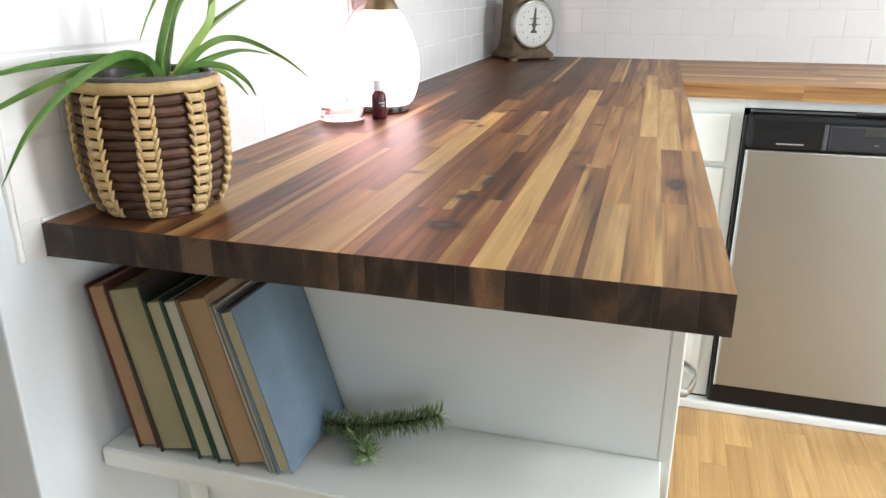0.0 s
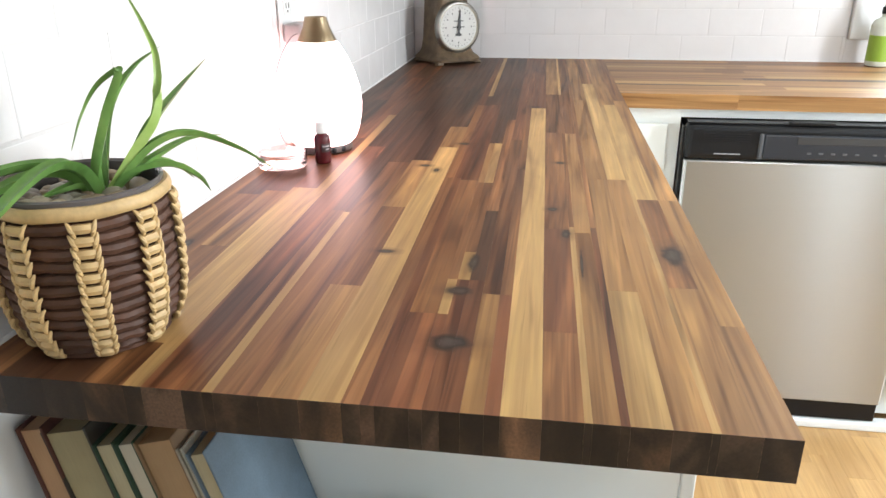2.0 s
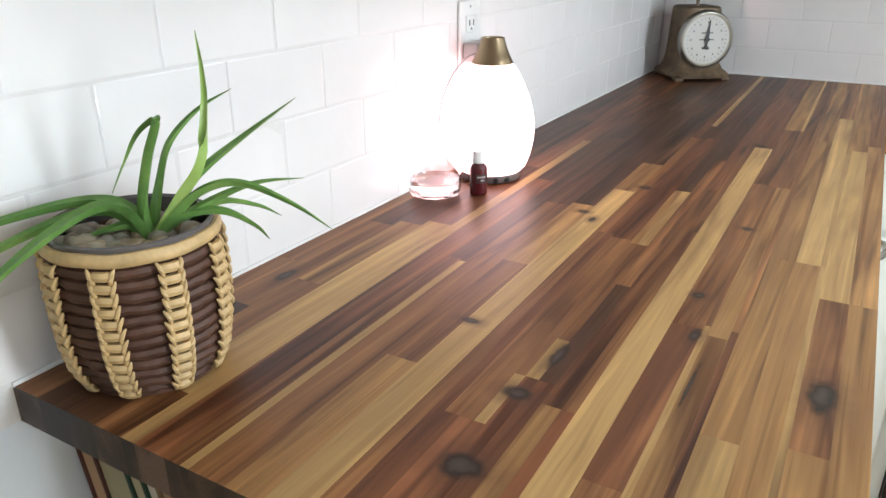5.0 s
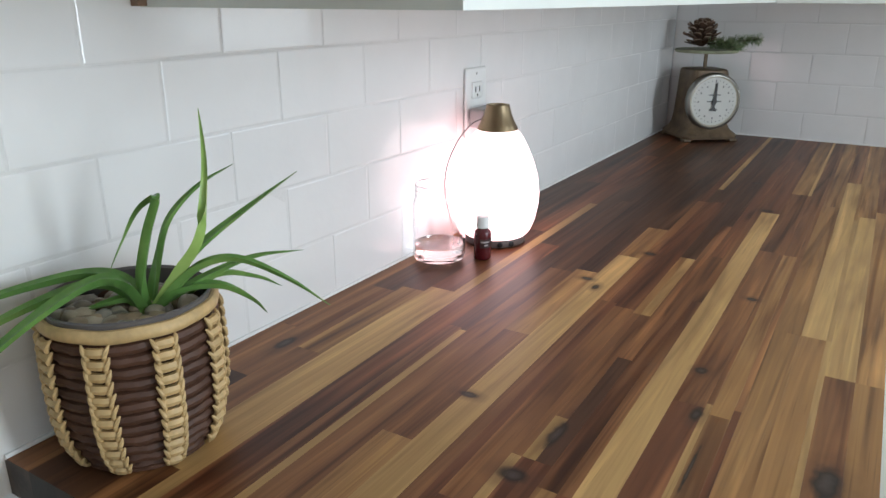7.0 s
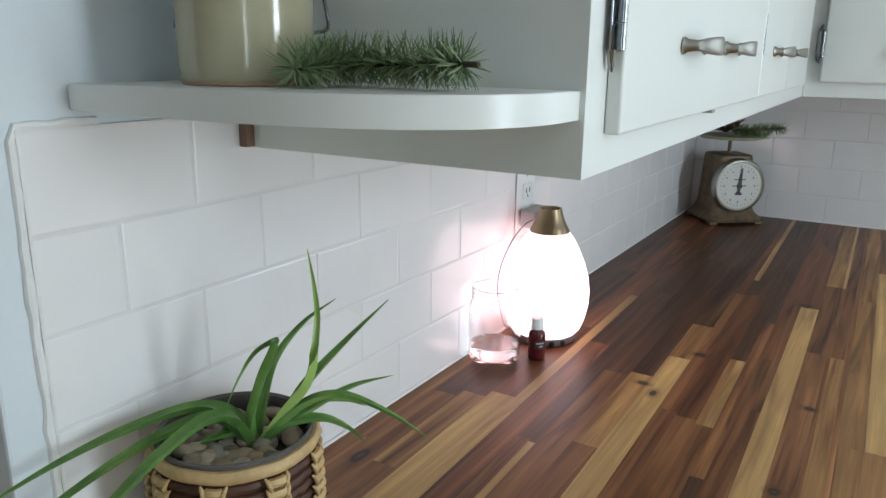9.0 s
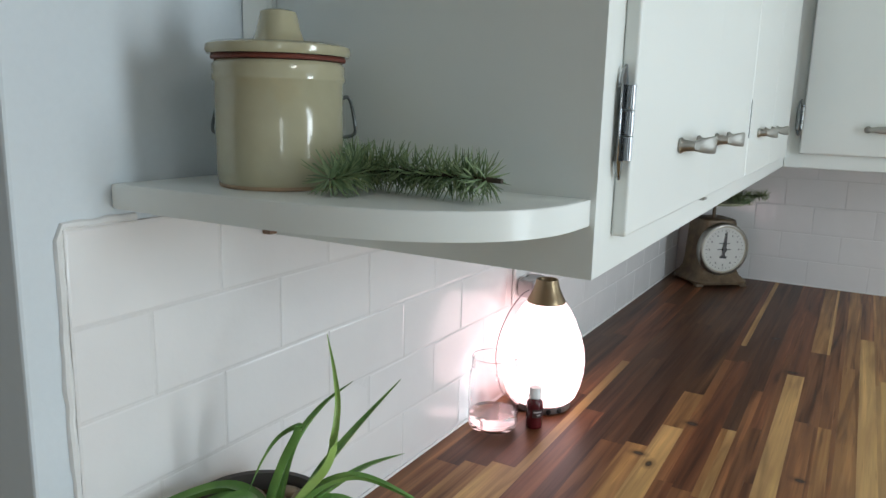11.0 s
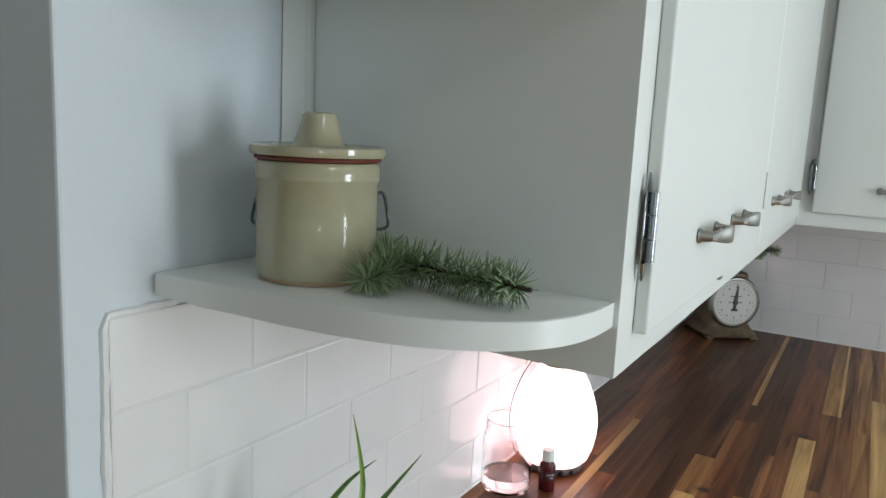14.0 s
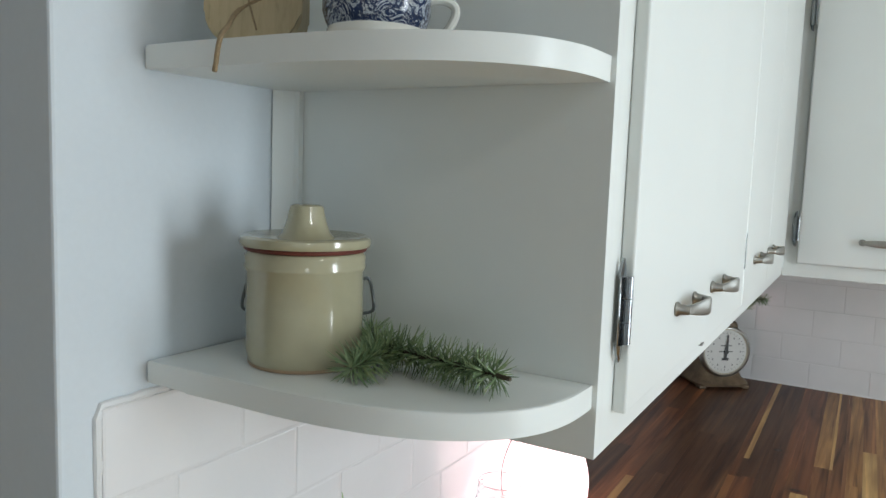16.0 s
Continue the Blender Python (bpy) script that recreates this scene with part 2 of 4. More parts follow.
def glassy(name, colour, rough=0.02, ior=1.45):
    m, nt, b = blank(name)
    b.inputs["Base Color"].default_value = (*colour, 1)
    b.inputs["Roughness"].default_value, b.inputs["IOR"].default_value = rough, ior
    b.inputs["Transmission Weight"].default_value = 1.0
    return m


glass = glassy("clear_glass", (0.96, 0.93, 0.93), 0.02, 1.22)
water_mat = glassy("water", (0.95, 0.97, 0.97), 0.0, 1.33)
red_glass = plain("red_label", (0.085, 0.008, 0.012), 0.18, vary=0.1)
label_dark = plain("dark_label", (0.03, 0.008, 0.01), 0.5)

lamp_glass, nt, b = blank("glowing_frosted_glass")
b.inputs["Base Color"].default_value = (0.9, 0.85, 0.84, 1)
b.inputs["Emission Color"].default_value = (1.0, 0.61, 0.60, 1)
b.inputs["Emission Strength"].default_value = 5.0

leaf_mat, nt, b = blank("aloe_leaf")
c = coords(nt)
tone = ramp(nt, noise_at(nt, c, 22, 4, 0.6), [(0.3, (0.080, 0.175, 0.040)), (0.55, (0.165, 0.315, 0.078)), (0.8, (0.30, 0.46, 0.13))])
nt.links.new(mix(nt, 0.3, tone, ramp(nt, noise_at(nt, c, 130, 3), [(0.3, (0.04, 0.11, 0.02)), (0.7, (0.09, 0.2, 0.035))])), b.inputs["Base Color"])
b.inputs["Roughness"].default_value = 0.36
b.inputs["Subsurface Weight"].default_value = 0.12
b.inputs["Subsurface Radius"].default_value = (0.004, 0.008, 0.002)
leaf_pale, nt, b = blank("aloe_heart_leaf")
c = coords(nt)
nt.links.new(ramp(nt, noise_at(nt, c, 22, 4, 0.6), [(0.3, (0.21, 0.36, 0.07)), (0.7, (0.40, 0.55, 0.16))]), b.inputs["Base Color"])
b.inputs["Roughness"].default_value = 0.36

pebble_mat, nt, b = blank("river_pebble")
isl = nt.nodes.new("ShaderNodeNewGeometry").outputs["Random Per Island"]
tone = ramp(nt, isl, [(0.0, (0.08, 0.08, 0.07)), (0.25, (0.24, 0.18, 0.12)), (0.55, (0.36, 0.27, 0.16)), (0.8, (0.46, 0.41, 0.31)), (1.0, (0.18, 0.18, 0.16))])
nt.links.new(mix(nt, 0.35, tone, ramp(nt, noise_at(nt, coords(nt), 130, 4), [(0.3, (0.08, 0.06, 0.045)), (0.7, (0.32, 0.26, 0.2))])), b.inputs["Base Color"])
b.inputs["Roughness"].default_value = 0.42

mug_print, nt, b = blank("blue_transfer_print")
c = coords(nt, shift=False)
swirl = noise_at(nt, c, 62, 5, 0.7, (1, 1, 1), 2.0)
ink = ramp(nt, swirl, [(0.36, (0.010, 0.022, 0.065)), (0.43, (0.50, 0.54, 0.58)), (0.47, (0.012, 0.026, 0.08)), (0.55, (0.009, 0.018, 0.055)), (0.60, (0.55, 0.58, 0.60)), (0.66, (0.018, 0.04, 0.11))])
nt.links.new(ink, b.inputs["Base Color"])
b.inputs["Roughness"].default_value = 0.12


def cloth(name, c):
    return plain(name, c, 0.7, vary=0.32, grain=420, big=14, relief=0.35, depth=0.0007)


# ---- mesh helpers ----
BASE = {}


def thing(name, at, label, category, group="", kind="", rz=0.0):
    """An empty at the base of a thing; its parts are made in world places, or in its own axes when it is turned."""
    ob = new(name)
    ob.empty_display_size = 0.05
    ob.matrix_basis = pose(*at, 0, 0, rz)
    BASE[ob] = Matrix.Translation(at)
    return tagged(ob, label, category, group, kind)


def finish(bm, name, mats, smooth=False):
    me = bpy.data.meshes.new(name)
    bmesh.ops.recalc_face_normals(bm, faces=bm.faces)
    if smooth:
        for f in bm.faces:
            f.smooth = True
    bm.to_mesh(me)
    bm.free()
    for m in mats if isinstance(mats, (list, tuple)) else [mats]:
        me.materials.append(m)
    if smooth:
        me.set_sharp_from_angle(angle=radians(42))
    return me


def part(name, bm, material, parent=None, label="", smooth=False, local=False):
    ob = new(name, finish(bm, name, material, smooth))
    if parent is not None:
        ob.parent = parent
        if not local and parent in BASE:
            ob.matrix_parent_inverse = BASE[parent].inverted()
    if label:
        ob["label"] = label
    return ob


def solid(name, bm, material, label, category="", kind="structure", smooth=False, group=""):
    return tagged(part(name, bm, material, None, "", smooth), label, category, group, kind)


def box(x0, x1, y0, y1, z0, z1, bevel=0.0, seg=1, bm=None):
    own = bmesh.new()
    bmesh.ops.create_cube(own, size=1.0)
    for v in own.verts:
        v.co = Vector((x0 + (v.co.x + 0.5) * (x1 - x0), y0 + (v.co.y + 0.5) * (y1 - y0), z0 + (v.co.z + 0.5) * (z1 - z0)))
    if bevel:
        bmesh.ops.bevel(own, geom=own.edges[:], offset=bevel, segments=seg, affect="EDGES", profile=0.5)
    return join(bm, own)


def join(bm, own):
    if bm is None:
        return own
    me = bpy.data.meshes.new("tmp")
    own.to_mesh(me)
    own.free()
    bm.from_mesh(me)
    bpy.data.meshes.remove(me)
    return bm


def lathe(profile, at=(0, 0, 0), seg=48, bm=None, close=True):
    """A turned form: (radius, height) pairs from the foot upwards."""
    own = bmesh.new()
    rings = []
    for r, z in profile:
        rings.append([own.verts.new((at[0] + r * math.cos(2 * math.pi * i / seg), at[1] + r * math.sin(2 * math.pi * i / seg), at[2] + z)) for i in range(seg)])
    for a, b2 in zip(rings, rings[1:]):
        for i in range(seg):
            own.faces.new((a[i], a[(i + 1) % seg], b2[(i + 1) % seg], b2[i]))
    if close:
        own.faces.new(rings[0])
        own.faces.new(rings[-1])
    return join(bm, own)


def curve(points, n):
    """Points along a smooth line through the given ones."""
    pts = [Vector(p) for p in points]
    pts = [pts[0] * 2 - pts[1]] + pts + [pts[-1] * 2 - pts[-2]]
    out = []
    for k in range(1, len(pts) - 2):
        p0, p1, p2, p3 = pts[k - 1:k + 3]
        for i in range(n):
            t = i / n
            out.append(0.5 * (2 * p1 + (p2 - p0) * t + (2 * p0 - 5 * p1 + 4 * p2 - p3) * t * t + (3 * p1 - p0 - 3 * p2 + p3) * t ** 3))
    out.append(pts[-2])
    return out


def tube(points, radius, seg=8, bm=None, loop=False, flat=1.0, up=(0, 0, 1)):
    """A rod along points; radius a number or a list."""
    own = bmesh.new()
    n = len(points)
    rings = []
    for i, p in enumerate(points):
        p = Vector(p)
        a = Vector(points[(i - 1) % n] if loop or i else points[0])
        b2 = Vector(points[(i + 1) % n] if loop or i < n - 1 else points[-1])
        d = (b2 - a).normalized()
        side = d.cross(Vector(up))
        if side.length < 1e-4:
            side = d.cross(Vector((1, 0, 0)))
        side.normalize()
        nor = side.cross(d)
        r = radius[i] if isinstance(radius, (list, tuple)) else radius
        rings.append([own.verts.new(p + side * (r * math.cos(2 * math.pi * k / seg)) + nor * (r * flat * math.sin(2 * math.pi * k / seg))) for k in range(seg)])
    pairs = list(zip(rings, rings[1:])) + ([(rings[-1], rings[0])] if loop else [])
    for a, b2 in pairs:
        for k in range(seg):
            own.faces.new((a[k], a[(k + 1) % seg], b2[(k + 1) % seg], b2[k]))
    if not loop:
        own.faces.new(rings[0])
        own.faces.new(rings[-1])
    return join(bm, own)


def extrude_outline(pts, z0, z1, bevel=0.0, bm=None):
    own = bmesh.new()
    lo = [own.verts.new((x, y, z0)) for x, y in pts]
    hi = [own.verts.new((x, y, z1)) for x, y in pts]
    own.faces.new(lo)
    own.faces.new(hi)
    n = len(pts)
    for i in range(n):
        own.faces.new((lo[i], lo[(i + 1) % n], hi[(i + 1) % n], hi[i]))
    if bevel:
        rim = [e for e in own.edges if abs(e.verts[0].co.z - e.verts[1].co.z) < 1e-6]
        bmesh.ops.bevel(own, geom=rim, offset=bevel, segments=2, affect="EDGES", profile=0.5)
    return join(bm, own)


def wall_with_hole(axis, a0, a1, t0, t1, z0, z1, holes):
    """A wall along x or y from a0 to a1, thick from t0 to t1, with rectangular openings (b0, b1, c0, c1)."""
    cuts = sorted({a0, a1, *[h[0] for h in holes], *[h[1] for h in holes]})
    bm = bmesh.new()
    for u0, u1 in zip(cuts, cuts[1:]):
        spans = [(z0, z1)]
        for h0, h1, c0, c1 in holes:
            if h0 <= u0 and u1 <= h1:
                spans = [(z0, c0), (c1, z1)]
        for s0, s1 in spans:
            if axis == "x":
                box(u0, u1, t0, t1, s0, s1, bm=bm)
            else:
                box(t0, t1, u0, u1, s0, s1, bm=bm)
    return bm


# ---- room ----
TOP, FAR, FRONT, LEAN_Y = 0.914, 2.059, 1.4135, -0.0185
solid("floor", box(-2.2, 3.3, -2.6, 2.3, -0.06, -0.004), oak, "warm oak laminate kitchen floor", "floor")
solid("ceiling", box(-2.2, 3.3, -2.6, 2.3, 2.44, 2.50), ceiling_paint, "plain white painted ceiling", "ceiling")
west = solid("wall_west", box(-0.13, 0.0, -0.062, FAR, 0, 2.44, 0.003, 2), wall_paint, "pale blue-grey painted wall end with white tile splashback", "wall")
solid("wall_hall", box(-2.2, -0.133, -0.062, 0.06, 0, 2.44), wall_paint, "plain pale grey painted wall", "wall")
north = solid("wall_north", wall_with_hole("x", -0.13, 3.1, FAR, FAR + 0.14, 0, 2.44, [(1.45, 2.29, 1.07, 1.97)]), wall_paint, "pale painted kitchen wall with white tile splashback", "wall")
solid("wall_east", wall_with_hole("y", -2.5, FAR, 3.0, 3.12, 0, 2.44, [(0.0, 0.9, 0.5, 2.2)]), wall_paint, "plain pale painted wall with tall window", "wall")
solid("wall_south", wall_with_hole("x", -2.2, 3.12, -2.5, -2.38, 0, 2.44, [(2.40, 2.85, 0.8, 2.1)]), wall_paint, "plain pale painted wall with windows", "wall")
solid("wall_hall_west", box(-2.2, -2.08, -2.38, -0.062, 0, 2.44), wall_paint, "plain pale painted hall wall", "wall")


# ---- peninsula worktop: long staves glued side by side ----
def stave(parent, x0, x1, y0, y1, z0, z1, mats, sheared, cross=False):
    own = bmesh.new()
    g = 0.00003
    quad = ((x0 + g, y0 + g), (x1 - g, y0 + g), (x1 - g, y1 - g), (x0 + g, y1 - g))
    pts = [(max(0.003, x + LEAN_Y * y) if sheared else x, y) for x, y in quad]
    lo = [own.verts.new((x, y, z0)) for x, y in pts]
    hi = [own.verts.new((x, y, z1)) for x, y in pts]
    own.faces.new(lo)
    own.faces.new(hi)
    for i in range(4):
        f = own.faces.new((lo[i], lo[(i + 1) % 4], hi[(i + 1) % 4], hi[i]))
        if i == (3 if cross else 0):
            f.material_index = 1
    return part("stave", own, mats, parent)


STRIPS = [
    (0.000, 0.042, [(0.34, "M"), (0.92, "M"), (2.059, "D")]),
    (0.042, 0.080, [(0.22, "D"), (0.50, "M"), (1.22, "D"), (2.059, "D")]),
    (0.080, 0.115, [(0.09, "D"), (0.30, "M"), (0.52, "T"), (1.25, "D"), (2.059, "R")]),
    (0.115, 0.151, [(0.07, "M"), (0.54, "L"), (0.86, "R"), (1.60, "R"), (2.059, "D")]),
    (0.151, 0.167, [(1.08, "L"), (2.059, "R")]),
    (0.167, 0.201, [(0.80, "R"), (1.52, "D"), (2.059, "D")]),
    (0.201, 0.218, [(0.445, "M"), (1.13, "D"), (2.059, "D")]),
    (0.218, 0.227, [(0.440, "L"), (1.13, "D"), (2.059, "D")]),
    (0.227, 0.264, [(0.70, "M"), (1.45, "D"), (2.059, "D")]),
    (0.264, 0.297, [(0.212, "T"), (0.47, "M"), (0.715, "T"), (1.40, "D"), (2.059, "D")]),
    (0.297, 0.331, [(0.81, "L"), (0.98, "T"), (2.059, "D")]),
    (0.331, 0.346, [(0.62, "M"), (1.21, "M"), (2.059, "R")]),
    (0.346, 0.357, [(0.62, "R"), (1.21, "R"), (1.33, "D"), (2.059, "L")]),
    (0.357, 0.384, [(0.160, "R"), (0.61, "M"), (1.22, "R"), (2.059, "D")]),
    (0.384, 0.394, [(0.160, "R"), (0.242, "L"), (0.60, "M"), (0.85, "T"), (2.059, "D")]),
    (0.394, 0.407, [(0.242, "R"), (0.320, "L"), (0.60, "M"), (0.85, "L"), (2.059, "D")]),
    (0.407, 0.423, [(0.242, "R"), (0.47, "D"), (1.06, "M"), (2.059, "D")]),
    (0.423, 0.441, [(0.21, "T"), (0.88, "M"), (2.059, "R")]),
    (0.441, 0.453, [(0.21, "R"), (0.68, "M"), (1.32, "M"), (2.059, "R")]),
    (0.453, 0.484, [(1.19, "L"), (2.059, "R")]),
    (0.484, 0.515, [(0.138, "M"), (0.41, "R"), (0.95, "M"), (1.37, "M"), (2.059, "T")]),
    (0.515, 0.521, [(0.42, "L"), (0.94, "M"), (1.37, "M"), (2.059, "L")]),
    (0.521, 0.541, [(0.40, "T"), (0.945, "T"), (2.059, "M")]),
    (0.541, 0.548, [(0.42, "R"), (0.945, "M"), (2.059, "M")]),
    (0.548, 0.578, [(0.235, "L"), (0.64, "T"), (1.30, "T"), (2.059, "T")]),
    (0.578, 0.605, [(0.64, "T"), (1.54, "L"), (2.059, "M")]),
    (0.605, 0.611, [(0.64, "L"), (1.22, "L"), (2.059, "T")]),
    (0.611, 0.640, [(0.25, "T"), (0.545, "M"), (1.25, "L"), (2.059, "T")]),
    (0.640, 0.667, [(0.17, "T"), (0.545, "T"), (1.30, "T"), (2.059, "M")]),
]
worktop = thing("worktop", (0.33, 1.0, TOP - 0.037), "oiled acacia butcher-block worktop in mixed brown staves", "countertop")
for i, (x0, x1, runs) in enumerate(STRIPS):
    y0 = 0.0
    for y1, tone in runs:
        pale = i in (3, 10, 19, 24)
        stave(worktop, x0, x1, y0, min(y1, FAR - 0.008), TOP - 0.037, TOP, [stave_y[tone], end_grain_pale if pale else end_grain], True)
        y0 = y1

sink_top = thing("worktop", (1.7, 1.75, TOP - 0.037), "acacia butcher-block worktop running along the sink wall", "countertop")
rows = [FRONT, 1.462, 1.505, 1.548, 1.566, 1.61, 1.652, 1.69, 1.735, 1.78, 1.822, 1.866, 1.91, 1.955, 2.0, FAR - 0.008]
tones = ["TTLTT", "TTLTT", "TLTTL", "DMDTM", "LTLTT", "TTTLT", "MDMTM", "TLTTL", "TTMTT", "MTLTM", "TMTTT", "LTTML", "TTMTT", "MMTMT", "TMTTM"]
for k, (ya, yb) in enumerate(zip(rows, rows[1:])):
    x = 0.6675 + LEAN_Y * (ya + yb) / 2
    stops = [x] + [x + 0.28 + 0.5 * j + 0.17 * ((k * 7 + j * 3) % 5) / 5 for j in range(4)] + [2.98]
    for j in range(5):
        stave(sink_top, stops[j], stops[j + 1], ya, yb, TOP - 0.037, TOP - 0.0005, [stave_x[tones[k][j]], stave_x["T"]], False, True)

# ---- base cabinet of the peninsula ----
base = thing("base_cabinet", (0.33, 0.8, 0), "white painted base cabinet under the acacia worktop", "cabinet")
part("end_panel", box(0.0, 0.630, 0.190, 0.205, 0.0, TOP - 0.037, 0.001), cabinet_paint, base)
part("face_frame", box(0.612, 0.632, 0.205, 1.45, 0.09, TOP - 0.037, 0.0015), cabinet_paint, base)
part("corner_stile", box(0.630, 0.646, 0.189, 0.24, 0.0, TOP - 0.037, 0.002, 2), cabinet_paint, base)
part("toe_board", box(0.55, 0.562, 0.205, 1.45, 0.0, 0.09, 0.001), trim_paint, base)


def bow_pull(parent, at, turn, name="pull", length=0.092):
    """A cast bow pull with a round rosette at each end, lying along its own x, standing off along its own -y."""
    bm = lathe([(0.0075, 0), (0.0085, 0.002), (0.006, 0.005), (0.005, 0.014), (0.0035, 0.016)], seg=16)
    for v in bm.verts:
        v.co = Vector((v.co.x - length / 2, -v.co.z, v.co.y))
    other = lathe([(0.0075, 0), (0.0085, 0.002), (0.006, 0.005), (0.005, 0.014), (0.0035, 0.016)], seg=16)
    for v in other.verts:
        v.co = Vector((v.co.x + length / 2, -v.co.z, v.co.y))
    join(bm, other)
    pts = curve([(-length / 2, -0.012, 0), (-length * 0.3, -0.020, 0), (0, -0.026, 0), (length * 0.3, -0.020, 0), (length / 2, -0.012, 0)], 6)
    rings = []
    for i, p in enumerate(pts):
        swell = math.sin(math.pi * i / (len(pts) - 1)) ** 1.5
        tall, thick = 0.0045 + 0.0045 * swell, 0.0030 - 0.0006 * swell
        edge = [(-thick, tall * 0.8), (-thick * 0.6, tall), (thick * 0.6, tall), (thick, tall * 0.8), (thick, -tall * 0.8), (thick * 0.6, -tall), (-thick * 0.6, -tall), (-thick, -tall * 0.8)]
        rings.append([bm.verts.new(Vector(p) + Vector((0, a, h))) for a, h in edge])
    for a, b2 in zip(rings, rings[1:]):
        for k in range(8):
            bm.faces.new((a[k], b2[k], b2[(k + 1) % 8], a[(k + 1) % 8]))
    bm.faces.new(rings[0])
    bm.faces.new(rings[-1])
    bm.transform(pose(*at, 0, 0, turn))
    return part(name, bm, nickel, parent, "brushed nickel bow pull", True)


for y0, y1, z0, z1 in ((0.25, 0.80, 0.12, 0.70), (0.82, 1.37, 0.12, 0.70), (0.25, 0.80, 0.72, 0.85), (0.82, 1.37, 0.72, 0.85)):
    part("door" if z1 < 0.71 else "drawer_front", box(0.632, 0.650, y0, y1, z0, z1, 0.004, 2), cabinet_paint, base)
    bow_pull(base, (0.650, 0.40 if y0 < 0.5 else 1.1, 0.625 if z1 < 0.71 else 0.785), 90)

low_shelf = thing("open_shelf", (0.3, 0.11, 0.604), "white painted open end shelf below the worktop", "shelf")
outline = [(0.002, 0.1895), (0.002, 0.030), (0.50, 0.030)] + [(0.50 + 0.134 * math.sin(a), 0.125 - 0.095 * math.cos(a)) for a in [math.pi / 2 * i / 12 for i in range(1, 13)]] + [(0.634, 0.1895)]
part("shelf_board", extrude_outline(outline, 0.604, 0.626, 0.002), cabinet_paint, low_shelf, "", True)
part("front_lipping", box(0.003, 0.50, 0.0265, 0.0300, 0.6035, 0.6258, 0.0012), cabinet_paint, low_shelf)
low_shelf2 = thing("open_shelf", (0.3, 0.11, 0.10), "white painted bottom end shelf near the floor", "shelf")
part("shelf_board", extrude_outline(outline, 0.09, 0.112, 0.002), cabinet_paint, low_shelf2)
part("plinth", box(0.004, 0.60, 0.06, 0.185, 0.0, 0.09, 0.001), cabinet_paint, low_shelf2)
part("wall_batten", box(0.0, 0.02, 0.15, 0.187, 0.112, 0.602, 0.001), cabinet_paint, low_shelf2)

# ---- sink wall base units and dishwasher ----
sink_base = thing("base_cabinet", (1.0, 1.7, 0), "white painted base cabinet beside the dishwasher", "cabinet")
part("corner_filler", box(0.634, 0.795, 1.432, 1.450, 0.03, TOP - 0.038, 0.001), cabinet_paint, sink_base)
part("rail", box(0.795, 2.98, 1.432, 1.450, 0.8535, TOP - 0.038, 0.001), cabinet_paint, sink_base)
part("drawer_front", box(0.652, 0.764, 1.416, 1.432, 0.715, 0.838, 0.004, 2), cabinet_paint, sink_base)
part("door", box(0.652, 0.764, 1.416, 1.432, 0.10, 0.700, 0.004, 2), cabinet_paint, sink_base)
for a, b2 in ((1.42, 1.92), (1.94, 2.44), (2.46, 2.96)):
    part("door", box(a, b2, 1.416, 1.432, 0.10, 0.838, 0.004, 2), cabinet_paint, sink_base)
part("carcass", box(1.405, 2.98, 1.450, FAR - 0.01, 0.03, TOP - 0.038), cabinet_paint, sink_base)
solid("baseboard", box(0.634, 2.98, 1.395, 1.432, 0.0, 0.028, 0.006, 2), trim_paint, "white painted base trim on the floor", "baseboard")

dish = thing("dishwasher", (1.09, 1.7, 0.03), "stainless steel dishwasher with black control panel", "dishwasher")
part("tub", box(0.799, 1.396, 1.425, FAR - 0.02, 0.035, 0.838), black_plastic, dish, "black dishwasher body")
part("side_gasket", box(0.797, 0.806, 1.398, 1.425, 0.035, 0.838, 0.002), black_plastic, dish)
part("door_panel", box(0.808, 1.390, 1.386, 1.424, 0.092, 0.758, 0.005, 2), steel, dish, "brushed stainless steel door")
part("door_edge", box(0.8062, 0.8082, 1.384, 1.422, 0.092, 0.756), trim_paint, dish, "pale door edge strip")
part("control_panel", box(0.802, 1.392, 1.378, 1.424, 0.759, 0.850, 0.016, 4), black_plastic, dish, "black control panel")
part("top_lip", box(0.806, 1.392, 1.384, 1.420, 0.849, 0.852, 0.001), black_plastic, dish)
part("latch_handle", box(1.04, 1.14, 1.376, 1.40, 0.852, 0.858, 0.002, 2), black_plastic, dish)
part("button_panel", box(0.985, 1.392, 1.374, 1.380, 0.767, 0.828, 0.004, 2), plain("graphite_plastic", (0.020, 0.024, 0.032), 0.36), dish, "dark grey button panel")
part("panel_edge", box(0.974, 0.984, 1.374, 1.380, 0.766, 0.829, 0.002), plain("slate_plastic", (0.07, 0.075, 0.085), 0.35, relief=0), dish)
# dark plate set on the panel as the shade of a handle recess
part("handle_recess", box(1.06, 1.30, 1.3725, 1.375, 0.806, 0.824, 0.001), slot_shade, dish)
dim_plastic = plain("dim_grey_plastic", (0.10, 0.105, 0.11), 0.4, relief=0)
for i in range(9):
    x = 1.085 + 0.027 * i + (0.012 if i > 4 else 0)
    part("button", box(x, x + 0.010, 1.3725, 1.3745, 0.782, 0.787, 0.001), dim_plastic, dish)
part("badge", box(0.872, 0.934, 1.3768, 1.379, 0.775, 0.7785, 0.0008), grey_plastic, dish, "silver maker's badge")
for i in range(4):
    part("vent_slot", box(0.845, 0.955, 1.3768, 1.379, 0.806 + 0.006 * i, 0.8085 + 0.006 * i), black_plastic, dish)
